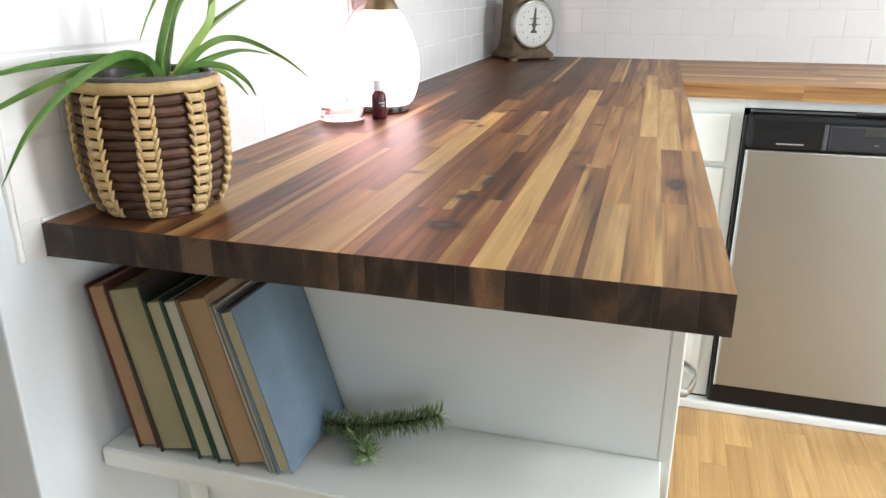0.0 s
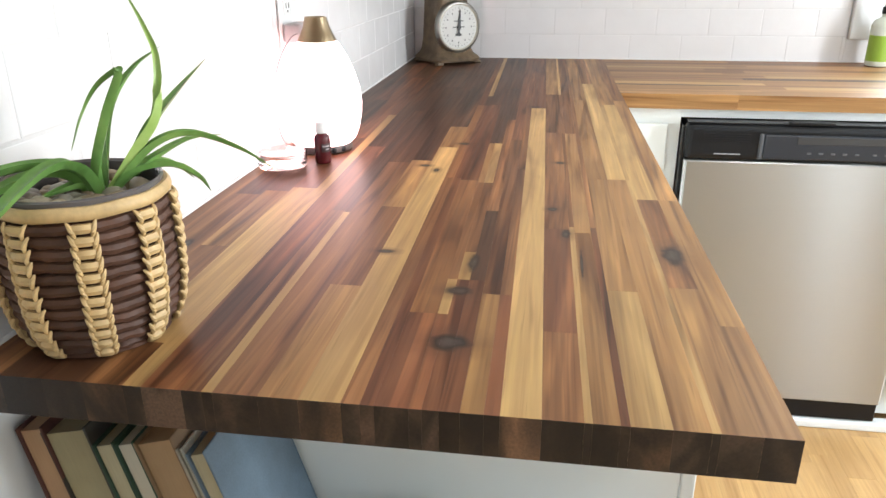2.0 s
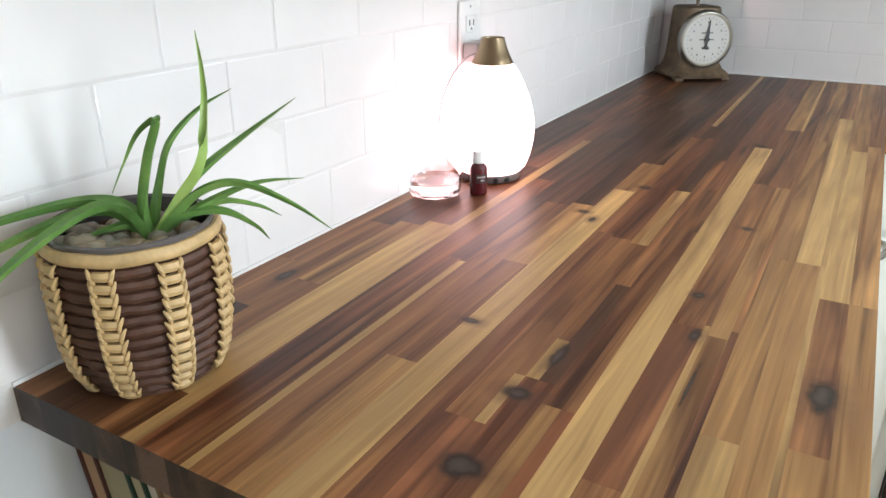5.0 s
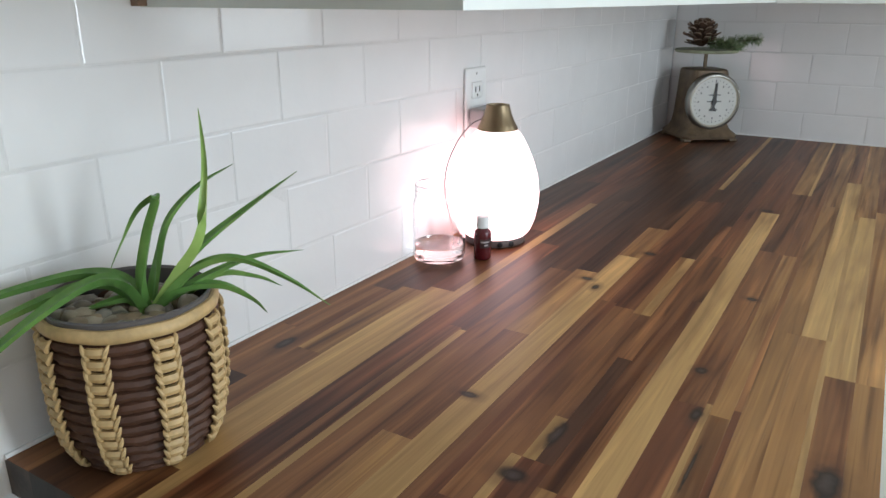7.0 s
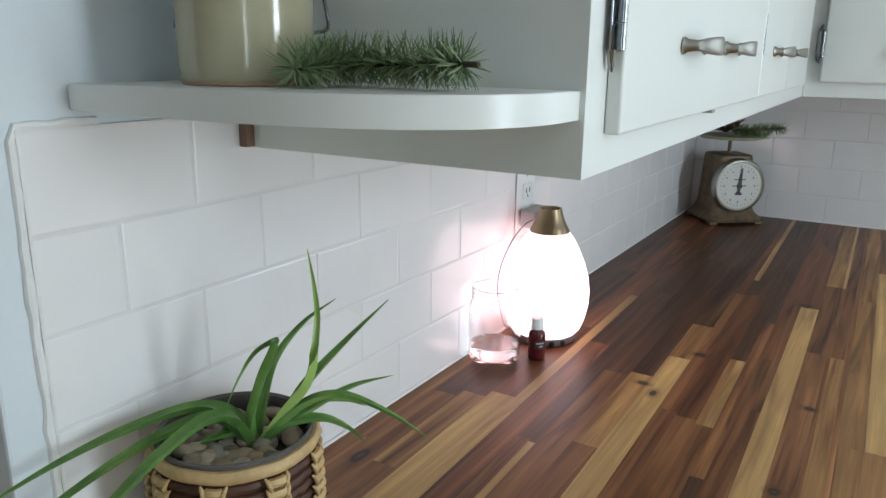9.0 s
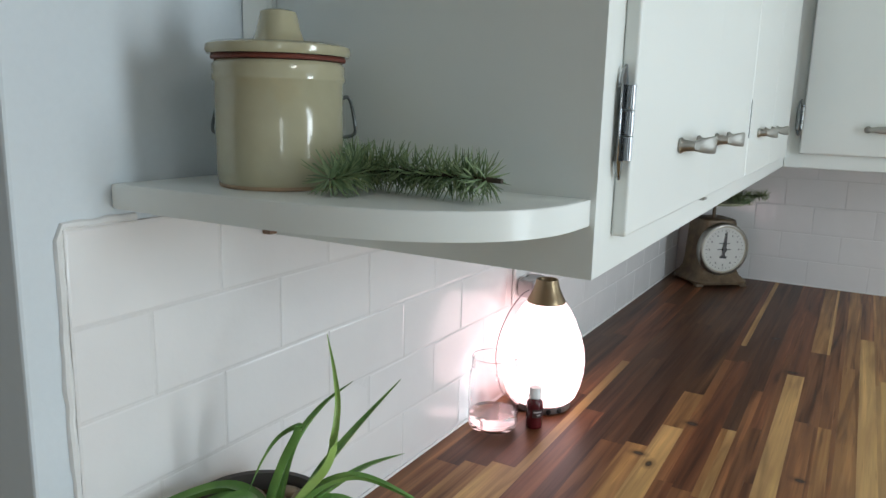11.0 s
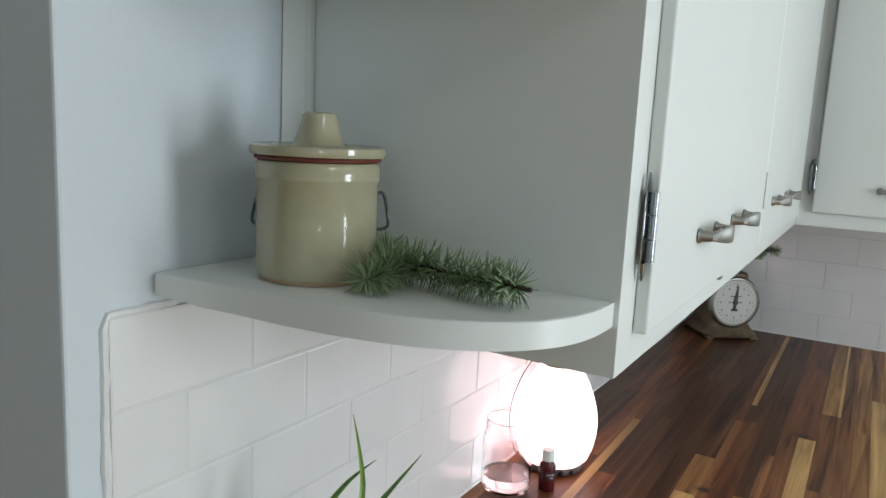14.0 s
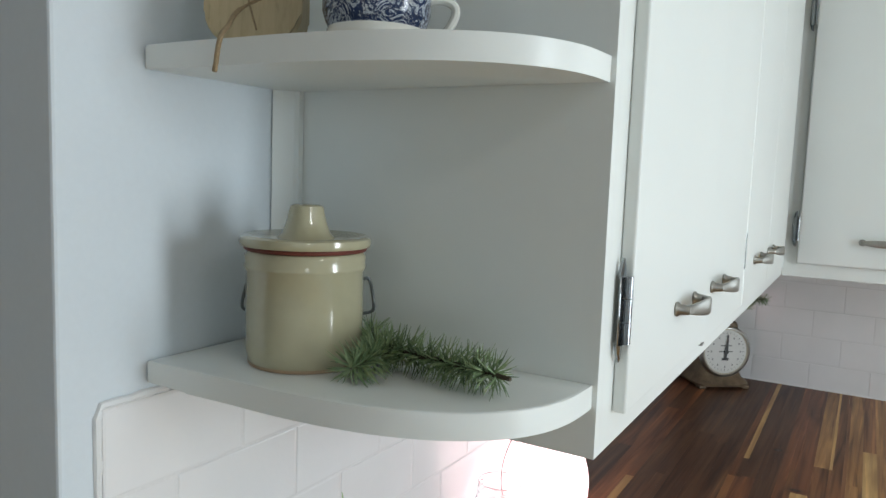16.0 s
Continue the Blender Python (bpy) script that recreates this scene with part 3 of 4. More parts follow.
part("kick_plate", box(0.800, 1.390, 1.400, 1.424, 0.032, 0.088, 0.002), black_plastic, dish, "black kick plate")

# ---- upper cabinets ----
CAB_Z, FACE = 1.288, 0.352
upper = thing("wall_cabinet", (0.17, 1.0, CAB_Z), "white painted wall cabinet with flat doors", "cabinet")
part("end_panel", box(0.004, FACE - 0.018, 0.196, 0.214, CAB_Z, 2.25), cabinet_paint, upper)
part("bottom_panel", box(0.004, FACE - 0.02, 0.214, 1.73, CAB_Z + 0.022, CAB_Z + 0.038), cabinet_paint, upper)
part("top_panel", box(0.004, FACE - 0.02, 0.214, 1.73, 2.23, 2.25), cabinet_paint, upper)
fr = box(FACE - 0.018, FACE, 0.25, 1.745, CAB_Z, CAB_Z + 0.05)
box(FACE - 0.018, FACE, 0.196, 0.25, CAB_Z, 2.25, bm=fr)
box(FACE - 0.018, FACE, 0.25, 1.745, 2.2, 2.25, bm=fr)
for y in (0.59, 0.905, 1.26, 1.60):
    box(FACE - 0.018, FACE - 0.001, y, y + 0.04, CAB_Z + 0.05, 2.2, bm=fr)
part("face_frame", fr, cabinet_paint, upper)


def butt_hinge(parent, at, turn):
    """A chrome hinge: a shaped leaf on the frame and a knuckle with finials."""
    bm = box(-0.011, -0.001, -0.002, 0.0, -0.032, 0.032, 0.0008)
    tube([(0.002, -0.005, -0.030), (0.002, -0.005, -0.011)], 0.0046, 12, bm)
    tube([(0.002, -0.005, -0.010), (0.002, -0.005, 0.010)], 0.0046, 12, bm)
    tube([(0.002, -0.005, 0.011), (0.002, -0.005, 0.030)], 0.0046, 12, bm)
    for s in (-1, 1):
        tube([(-0.006, -0.001, s * 0.030), (-0.005, -0.001, s * 0.040), (-0.002, -0.001, s * 0.046)], [0.004, 0.0028, 0.001], 8, bm)
    bm.transform(pose(*at, 0, 0, turn))
    return part("hinge", bm, chrome, parent, "chrome butt hinge", True)


for y0, y1, pull_y in ((0.240, 0.6075, 0.462), (0.6027, 0.922, 0.668), (0.928, 1.262, 1.085), (1.265, 1.62, 1.29)):
    bm = box(FACE, FACE + 0.013, y0, y1, 1.318, 2.21, 0.0025, 3)
    for v in bm.verts:  # the first pair of doors meets in a tight, square joint
        if 0.6 < v.co.y < 0.61:
            v.co.y = 0.6050 if y0 < 0.5 else 0.6052
    part("door", bm, cabinet_paint, upper)
    bow_pull(upper, (FACE + 0.013, pull_y, 1.388), 90)
part("catch", box(FACE + 0.001, FACE + 0.0135, 0.585, 0.600, 1.3145, 1.3176, 0.0008), nickel, upper, "small metal catch")
for y in (0.240, 0.93):
    for z in (1.412, 2.10):
        butt_hinge(upper, (FACE + 0.004, y - 0.003, z), 90)

for ob in upper.children:
    for v in ob.data.vertices:
        if v.co.x > 0.1:
            v.co.x += LEAN_Y * (v.co.y - 0.2)

upper2 = thing("wall_cabinet", (1.0, 1.9, CAB_Z), "white painted wall cabinet on the sink wall", "cabinet")
FY = 1.729
fr = box(0.3245, 1.36, FY, FY + 0.018, CAB_Z - 0.002, 2.25, 0.0015)
part("face_frame", fr, cabinet_paint, upper2)
part("bottom_panel", box(0.004, 1.36, FY + 0.018, FAR - 0.006, CAB_Z + 0.022, CAB_Z + 0.038), cabinet_paint, upper2)
part("end_panel", box(1.342, 1.36, FY + 0.018, FAR - 0.006, CAB_Z, 2.25), cabinet_paint, upper2)
for x0, x1, px in ((0.358, 0.840, 0.550), (0.846, 1.32, 1.15)):
    part("door", box(x0, x1, FY - 0.013, FY, 1.322, 2.21, 0.005, 3), cabinet_paint, upper2)
    bow_pull(upper2, (px, FY - 0.013, 1.388), 0)
for z in (1.412, 1.96):
    butt_hinge(upper2, (0.354, FY - 0.004, z), 0)


def round_shelf(z, label):
    t = thing("corner_shelf", (0.17, 0.11, z - 0.021), label, "shelf", "rounded end shelves")
    a, b2, cx, cy, e = 0.246, 0.158, 0.100, 0.182, 2.0 / 2.6
    pts = [(0.002, 0.1965), (0.002, 0.020), (0.05, 0.022)]
    for i in range(25):
        w = math.pi / 2 * i / 24
        pts.append((cx + a * math.sin(w) ** e, cy - b2 * math.cos(w) ** e))
    pts.append((cx + a, 0.1965))
    part("shelf_board", extrude_outline(pts, z - 0.021, z, 0.0025), cabinet_paint, t, "", True)
    rim = pts[2:]
    out = []
    for i, (x, y) in enumerate(rim):
        (xa, ya), (xb, yb) = rim[max(0, i - 1)], rim[min(len(rim) - 1, i + 1)]
        ln = math.hypot(xb - xa, yb - ya)
        out.append((x + 0.0016 * (yb - ya) / ln, y - 0.0016 * (xb - xa) / ln))
    part("edge_band", extrude_outline(out + rim[::-1], z - 0.0212, z - 0.0004), cabinet_paint, t, "", True)
    return t


round_shelf(1.353, "white painted rounded end shelf with stoneware crock")
round_shelf(1.625, "white painted rounded end shelf with blue mug")
solid("filler_strip", extrude_outline([(0.0015, 0.171), (0.0165, 0.187), (0.0215, 0.189), (0.0215, 0.1955), (0.0015, 0.1955)], 1.3535, 2.25), cabinet_paint, "white painted filler strip beside the cabinet", "trim")
solid("nailing_block", box(0.006, 0.016, 0.186, 0.2, 1.289, 1.331), plain("raw_wood_block", (0.25, 0.16, 0.11), 0.8), "bare brown wood block under the shelf", "trim")


# ---- wall outlets, charger and diffuser ----
def outlet(at, turn, label, lower=True):
    t = thing("wall_outlet", at, label, "outlet", "wall outlets", rz=turn)
    part("cover_plate", box(-0.035, 0.035, -0.005, 0, -0.057, 0.057, 0.003, 2), white_plastic, t, local=True)
    for z in (0.020, -0.020):
        r = part("receptacle", box(-0.0165, 0.0165, -0.0072, -0.004, z - 0.014, z + 0.014, 0.003, 3), white_plastic, t, local=True)
        # dark blocks stand in for the shaded slot openings
        for x in (-0.0065, 0.0065):
            part("slot", box(x - 0.0012, x + 0.0012, -0.0078, -0.0068, z - 0.003, z + 0.006), slot_shade, r, local=True)
        part("slot", box(-0.002, 0.002, -0.0078, -0.0068, z - 0.010, z - 0.006, 0.0006), slot_shade, r, local=True)
    part("screw", box(-0.002, 0.002, -0.006, -0.0045, 0.045, 0.049, 0.0008), nickel, t, local=True)
    return t


outlet((0.006, 0.828, 1.131), 90, "white duplex wall outlet on the tiles beside the cabinet")
outlet((0.995, FAR - 0.007, 1.160), 0, "white duplex wall outlet on the sink wall tiles")
plug = thing("power_adapter", (0.02, 0.835, 1.08), "grey plug-in power adapter with thin cord", "adapter")
part("adapter_body", box(0.0145, 0.044, 0.797, 0.858, 1.092, 1.124, 0.004, 3), plain("grey_adapter", (0.42, 0.40, 0.40), 0.45), plug)
part("cord", tube(curve([(0.038, 0.798, 1.108), (0.036, 0.770, 1.104), (0.031, 0.735, 1.082), (0.024, 0.714, 1.045), (0.017, 0.718, 1.005), (0.014, 0.735, 0.965), (0.016, 0.752, 0.930), (0.03, 0.765, 0.9175)], 8), 0.0012, 8), cord_mat, plug, "thin grey power cord", True)

DIFF = (0.080, 0.775, TOP)
diffuser = thing("oil_diffuser", DIFF, "glowing white egg-shaped oil diffuser with brass cap", "diffuser")
part("foot", lathe([(0.046, 0), (0.050, 0.002), (0.051, 0.010), (0.050, 0.0135)], DIFF, 56), plain("taupe_plastic", (0.11, 0.09, 0.085), 0.45), diffuser, "taupe plastic base", True)
part("shade", lathe([(0.050, 0.0138), (0.058, 0.022), (0.065, 0.041), (0.0695, 0.064), (0.0705, 0.084), (0.0675, 0.108), (0.061, 0.131), (0.051, 0.155), (0.042, 0.172), (0.0345, 0.182), (0.0318, 0.185)], DIFF, 64), lamp_glass, diffuser, "glowing frosted white glass shade", True)
part("cap", lathe([(0.0325, 0.185), (0.0322, 0.188), (0.0276, 0.196), (0.0225, 0.208), (0.0192, 0.220), (0.0183, 0.224), (0.0160, 0.2235), (0.014, 0.209)], DIFF, 48), brass, diffuser, "aged brass cone cap", True)
for i in range(3):
    a = radians(-75 + 22 * i)
    bm = lathe([(0.0045, 0), (0.0045, 0.0015), (0.003, 0.002)], seg=14)
    bm.transform(Matrix.Translation((DIFF[0] + 0.0505 * math.cos(a), DIFF[1] + 0.0505 * math.sin(a), TOP + 0.007)) @ pose(0, 0, 0, 0, 90, math.degrees(a)))
    part("button", bm, black_plastic, diffuser, "", True)

JAR = (0.0495, 0.648, TOP)
jar = thing("glass_jar", JAR, "clear glass canning jar with a little water", "jar")
ob = part("jar_glass", lathe([(r * 1.1, h * 1.02) for r, h in ((0.028, 0.001), (0.0345, 0.003), (0.0368, 0.010), (0.0368, 0.084), (0.0352, 0.091), (0.0332, 0.095), (0.0332, 0.098), (0.0339, 0.100), (0.0332, 0.102), (0.0332, 0.105), (0.0339, 0.107), (0.0331, 0.109), (0.0331, 0.115),
                         (0.0322, 0.1165), (0.0314, 0.115), (0.0314, 0.096), (0.0334, 0.090), (0.0350, 0.083), (0.0350, 0.012), (0.0325, 0.006), (0.010, 0.005))], JAR, 80), glass, jar)
ob.visible_shadow = False
ob = part("water", lathe([(0.0347, 0.0066), (0.0380, 0.0133), (0.0380, 0.0260), (0.0378, 0.0262)], JAR, 80), water_mat, jar, "shallow clear water")
ob.visible_shadow = False
OIL = (0.107, 0.683, TOP)
oil = thing("oil_bottle", OIL, "small dark red essential oil bottle with white cap", "bottle")
part("bottle_body", lathe([(0.0115, 0), (0.0132, 0.0015), (0.0135, 0.004), (0.0135, 0.040), (0.0125, 0.045), (0.009, 0.048), (0.0085, 0.050)], OIL, 32), red_glass, oil, "", True)
part("cap", lathe([(0.0088, 0.050), (0.0102, 0.0505), (0.0102, 0.054), (0.0096, 0.0548), (0.0096, 0.0665), (0.0088, 0.068), (0.004, 0.068)], OIL, 28), white_plastic, oil, "ribbed white plastic cap", True)


def band(at, r, z0, z1, a0, a1, n=12):
    bm = bmesh.new()
    cols = []
    for i in range(n + 1):
        a = radians(a0 + (a1 - a0) * i / n)
        cols.append([bm.verts.new((at[0] + rr * math.cos(a), at[1] + rr * math.sin(a), at[2] + z)) for rr, z in ((r, z0), (r, z1), (r - 0.0012, z1), (r - 0.0012, z0))])
    for p, q in zip(cols, cols[1:]):
        for k in range(4):
            bm.faces.new((p[k], q[k], q[(k + 1) % 4], p[(k + 1) % 4]))
    bm.faces.new(cols[0])
    bm.faces.new(cols[-1])
    return bm


part("label", band(OIL, 0.0139, 0.020, 0.034, -80, 10), label_dark, oil, "dark printed label")
for z, a0, a1 in ((0.0285, -72, -15), (0.0235, -50, -25)):
    part("label_line", band(OIL, 0.0142, z, z + 0.0022, a0, a1), plain("label_print", (0.5, 0.45, 0.45), 0.5), oil)

# ---- potted aloe in a coiled basket ----
POT = (0.083, 0.090, TOP)
basket = thing("plant_basket", POT, "round coiled basket in dark and pale reed", "basket")


def girth(h):
    """The basket's radius at a height."""
    pts = [(0, 0.053), (0.008, 0.060), (0.025, 0.0675), (0.05, 0.0718), (0.085, 0.0732), (0.13, 0.0715), (0.14, 0.071)]
    for (h0, r0), (h1, r1) in zip(pts, pts[1:]):
        if h <= h1:
            return r0 + (r1 - r0) * (h - h0) / (h1 - h0)
    return pts[-1][1]


ROWS_N, PITCH = 12, 0.0104
for i in range(ROWS_N):
    h = 0.006 + PITCH * i
    pts = []
    for k in range(72):
        a = 2 * math.pi * k / 72
        r = girth(h) - 0.0048 + 0.0006 * math.sin(k * 1.7 + i * 2.1)
        pts.append((POT[0] + r * math.cos(a), POT[1] + r * math.sin(a), TOP + h + 0.0005 * math.sin(k * 0.9 + i)))
    part("reed_coil", tube(pts, [0.0053 + 0.0005 * math.sin(k * 2.3 + i * 1.3) + 0.0002 * math.sin(k * 0.61 + i * 4.1) for k in range(72)], 8, loop=True), reed_dark, basket, "", True)
pts = [(POT[0] + 0.0700 * math.cos(a), POT[1] + 0.0700 * math.sin(a), TOP + 0.1325 + 0.0004 * math.sin(a * 9)) for a in [2 * math.pi * k / 72 for k in range(72)]]
part("rim_coil", tube(pts, 0.0046, 10, loop=True, flat=1.3), reed_light, basket, "pale reed rim", True)
part("basket_floor", lathe([(0.05, 0.0005), (0.058, 0.001), (0.058, 0.004)], POT, 40), reed_dark, basket)
for c in range(9):
    az = radians(-57 + 40 * c)
    bm = bmesh.new()
    for i in range(ROWS_N):
        h = 0.006 + PITCH * i

        def spot(da, dh, out=0.0018):
            r = girth(max(0, h + dh)) + out
            return (POT[0] + r * math.cos(az + da), POT[1] + r * math.sin(az + da), TOP + max(0.002, h + dh))
        wide = 0.112
        bar = [spot(-wide * 0.8, 0.001), spot(-wide * 0.35, 0.0015, 0.0034), spot(wide * 0.35, 0.0012, 0.0034), spot(wide * 0.8, 0.001)]
        tube(bar, 0.0036, 6, bm, flat=1.2)
        for s in (-1, 1):
            j = 0.012 * math.sin(i * 5.3 + c * 2.2 + s)
            leafy = [spot(s * (wide * 1.26 + j), 0.0072), spot(s * wide * 1.06, 0.0035, 0.0040), spot(s * wide * 0.86, -0.0015, 0.0046), spot(s * wide * 0.74, -0.0065, 0.0022)]
            tube(curve(leafy, 2), [0.0008, 0.0016, 0.0020, 0.0022, 0.0021, 0.0018, 0.0012], 6, bm)
    part("woven_band", bm, reed_light, basket, "pale reed chevron stitching", True)

inner = thing("inner_pot", (POT[0], POT[1], TOP + 0.02), "dark glazed pot standing inside the basket", "pot")
part("pot_wall", lathe([(0.045, 0.012), (0.057, 0.06), (0.0655, 0.130), (0.0685, 0.137), (0.0688, 0.1420), (0.067, 0.1432), (0.0645, 0.141), (0.062, 0.11)], POT, 56, close=False), pot_glaze, inner, "", True)
part("soil", lathe([(0.0630, 0.118), (0.05, 0.122), (0.02, 0.123), (0.004, 0.123)], POT, 40), soil_mat, inner, "dark potting soil", True)
rnd = random.Random(7)
bm = bmesh.new()
for i in range(62):
    a, r = rnd.uniform(0, 6.283), 0.053 * math.sqrt(rnd.random())
    sx, sy, sz = rnd.uniform(0.0085, 0.0150), rnd.uniform(0.0065, 0.0105), rnd.uniform(0.0055, 0.0078)
    own = bmesh.new()
    bmesh.ops.create_icosphere(own, subdivisions=2, radius=1.0)
    for v in own.verts:
        v.co *= 1 + 0.16 * noise.noise(v.co * 1.3 + Vector((i * 3.1, 0, 0)))
        v.co = Vector((v.co.x * sx, v.co.y * sy, v.co.z * sz))
    own.transform(pose(POT[0] + r * math.cos(a), POT[1] + r * math.sin(a), TOP + 0.1255 + rnd.uniform(0, 0.005), rnd.uniform(-20, 20), rnd.uniform(-20, 20), rnd.uniform(0, 180)))
    join(bm, own)
tagged(part("pebbles", bm, pebble_mat, None, "", True), "mixed grey and tan river pebbles on the soil", "pebbles", "", "stuff")

aloe = thing("aloe_plant", (0.098, 0.098, TOP + 0.119), "green aloe with long arching pointed leaves", "plant")


def blade(points, width, thick, mat, steps=7):
    """A fleshy leaf: a channelled blade that tapers to its tip, with small teeth left to the bump."""
    pts = curve(points, steps)
    n = len(pts)
    own = bmesh.new()
    rings = []
    for i, p in enumerate(pts):
        d = (pts[min(n - 1, i + 1)] - pts[max(0, i - 1)]).normalized()
        side = d.cross(Vector((0, 0, 1)))
        if side.length < 0.25:
            side = d.cross(Vector((0.6, -0.8, 0)))
        side.normalize()
        if rings:
            if side.dot(last) < 0:
                side = -side
            side = (side * 0.5 + last * 0.5).normalized()
        last = side
        nor = side.cross(d).normalized()
        if nor.z < -0.05:
            nor = -nor
        t = i / (n - 1)
        w = 1.12 * width * (0.75 + 0.25 * min(1, t * 6)) * (1 - t ** 1.3) ** 0.85 + 0.0003
        h = thick * (1 - t ** 2) + 0.0002
        sec = [(-w, h * 0.55), (-w * 0.5, h * 0.10), (0, -h * 0.05), (w * 0.5, h * 0.10), (w, h * 0.55), (w * 0.55, -h * 0.7), (0, -h), (-w * 0.55, -h * 0.7)]
        rings.append([own.verts.new(p + side * a + nor * b2) for a, b2 in sec])
    for a, b2 in zip(rings, rings[1:]):
        for k in range(8):
            own.faces.new((a[k], a[(k + 1) % 8], b2[(k + 1) % 8], b2[k]))
    own.faces.new(rings[0])
    own.faces.new(rings[-1])
    return part("leaf", own, mat, aloe, "", True)


HEART = (0.099, 0.097, TOP + 0.121)
blade([HEART, (0.128, 0.108, 1.078), (0.147, 0.117, 1.108), (0.150, 0.127, 1.150), (0.132, 0.145, 1.178), (0.107, 0.165, 1.206)], 0.0043, 0.0055, leaf_pale)
blade([HEART, (0.100, 0.108, 1.075), (0.107, 0.120, 1.116), (0.114, 0.150, 1.142), (0.123, 0.184, 1.156)], 0.0050, 0.004, leaf_mat)
blade([(0.118, 0.105, 1.060), (0.134, 0.125, 1.094), (0.132, 0.185, 1.115), (0.130, 0.258, 1.136)], 0.0052, 0.004, leaf_mat)
blade([(0.112, 0.104, 1.050), (0.130, 0.135, 1.066), (0.140, 0.185, 1.072), (0.146, 0.243, 1.062)], 0.0048, 0.004, leaf_mat)
blade([(0.112, 0.102, 1.052), (0.140, 0.118, 1.082), (0.166, 0.140, 1.088), (0.200, 0.165, 1.068), (0.224, 0.189, 1.040)], 0.0056, 0.0045, leaf_mat)
blade([(0.105, 0.110, 1.040), (0.108, 0.165, 1.054), (0.106, 0.215, 1.036), (0.102, 0.254, 1.011)], 0.0046, 0.004, leaf_mat)
blade([HEART, (0.122, 0.110, 1.060), (0.143, 0.138, 1.060), (0.155, 0.162, 1.042), (0.159, 0.176, 1.023)], 0.0068, 0.005, leaf_mat)
blade([HEART, (0.103, 0.090, 1.068), (0.122, 0.088, 1.115), (0.137, 0.0895, 1.146), (0.133, 0.0885, 1.1475), (0.118, 0.085, 1.136), (0.105, 0.080, 1.115), (0.100, 0.066, 1.088)], 0.0040, 0.004, leaf_mat)
blade([HEART, (0.092, 0.080, 1.070), (0.080, 0.055, 1.074), (0.075, -0.003, 1.053), (0.070, -0.055, 1.020), (0.066, -0.092, 0.977)], 0.0080, 0.006, leaf_mat)
blade([HEART, (0.080, 0.085, 1.062), (0.060, 0.066, 1.066), (0.045, 0.012, 1.056), (0.032, -0.050, 1.036), (0.024, -0.105, 1.016)], 0.0078, 0.006, leaf_mat)
blade([HEART, (0.075, 0.092, 1.064), (0.048, 0.075, 1.071), (0.032, 0.020, 1.070), (0.024, -0.040, 1.064), (0.020, -0.110, 1.052)], 0.0078, 0.006, leaf_mat)
blade([HEART, (0.088, 0.088, 1.052), (0.078, 0.070, 1.052), (0.064, 0.048, 1.046)], 0.0062, 0.005, leaf_mat)


# ---- sprigs of pine ----
def sprig(label, at, twigs, length=0.017, seed=1, density=2300, lean=1.0, bare=0.0):
    """A cut sprig: brown twigs set all round with short needles."""
    t = thing("pine_sprig", at, label, "sprig", "pine sprigs")
    r = random.Random(seed)
    stems, needles = bmesh.new(), bmesh.new()
    for line, rad in twigs:
        pts = curve(line, 8)
        tube(pts, [rad * (1 - 0.5 * i / (len(pts) - 1)) for i in range(len(pts))], 8, stems)
        for a, b2 in zip(pts, pts[1:]):
            d = (b2 - a)
            if bare and line is twigs[0][0] and (pts[-1] - b2).length < bare:
                continue
            for _ in range(max(1, int(d.length * density))):
                p = a + d * r.random()
                way = d.normalized()
                out = Vector((r.gauss(0, 1), r.gauss(0, 1), r.gauss(0, 0.8)))
                out = (out - way * out.dot(way)).normalized()
                aim = (out * 0.92 + way * lean * r.uniform(0.15, 0.65)).normalized()
                ln = length * r.uniform(0.7, 1.12)
                tip = p + aim * ln
                tip.z = max(tip.z, at[2] + 0.0012)
                mid = p + (tip - p) * 0.55 + way * 0.0012
                mid.z = max(mid.z, at[2] + 0.0012)
                tube([p, mid, tip], [0.0006, 0.0007, 0.0002], 3, needles)
    part("twig", stems, twig_mat, t, "brown twig", True)
    part("needles", needles, needle_mat, t, "short green needles")
    return t


sprig("green pine sprig lying on the rounded shelf", (0.22, 0.12, 1.353),
      [([(0.165, 0.135, 1.370), (0.190, 0.131, 1.371), (0.239, 0.124, 1.370), (0.292, 0.113, 1.371), (0.312, 0.109, 1.371)], 0.0036), ([(0.186, 0.131, 1.370), (0.186, 0.104, 1.368), (0.188, 0.070, 1.366)], 0.0020), ([(0.170, 0.133, 1.370), (0.149, 0.148, 1.376)], 0.0018)], 0.0240, 3, 4300, 0.6, 0.012)
sprig("green pine sprig lying on the lower shelf", (0.35, 0.12, 0.626),
      [([(0.235, 0.135, 0.640), (0.28, 0.132, 0.643), (0.335, 0.137, 0.654), (0.384, 0.142, 0.670)], 0.0034), ([(0.278, 0.133, 0.641), (0.296, 0.112, 0.639), (0.318, 0.082, 0.640)], 0.0026)], 0.0190, 5, 5200, 0.8)

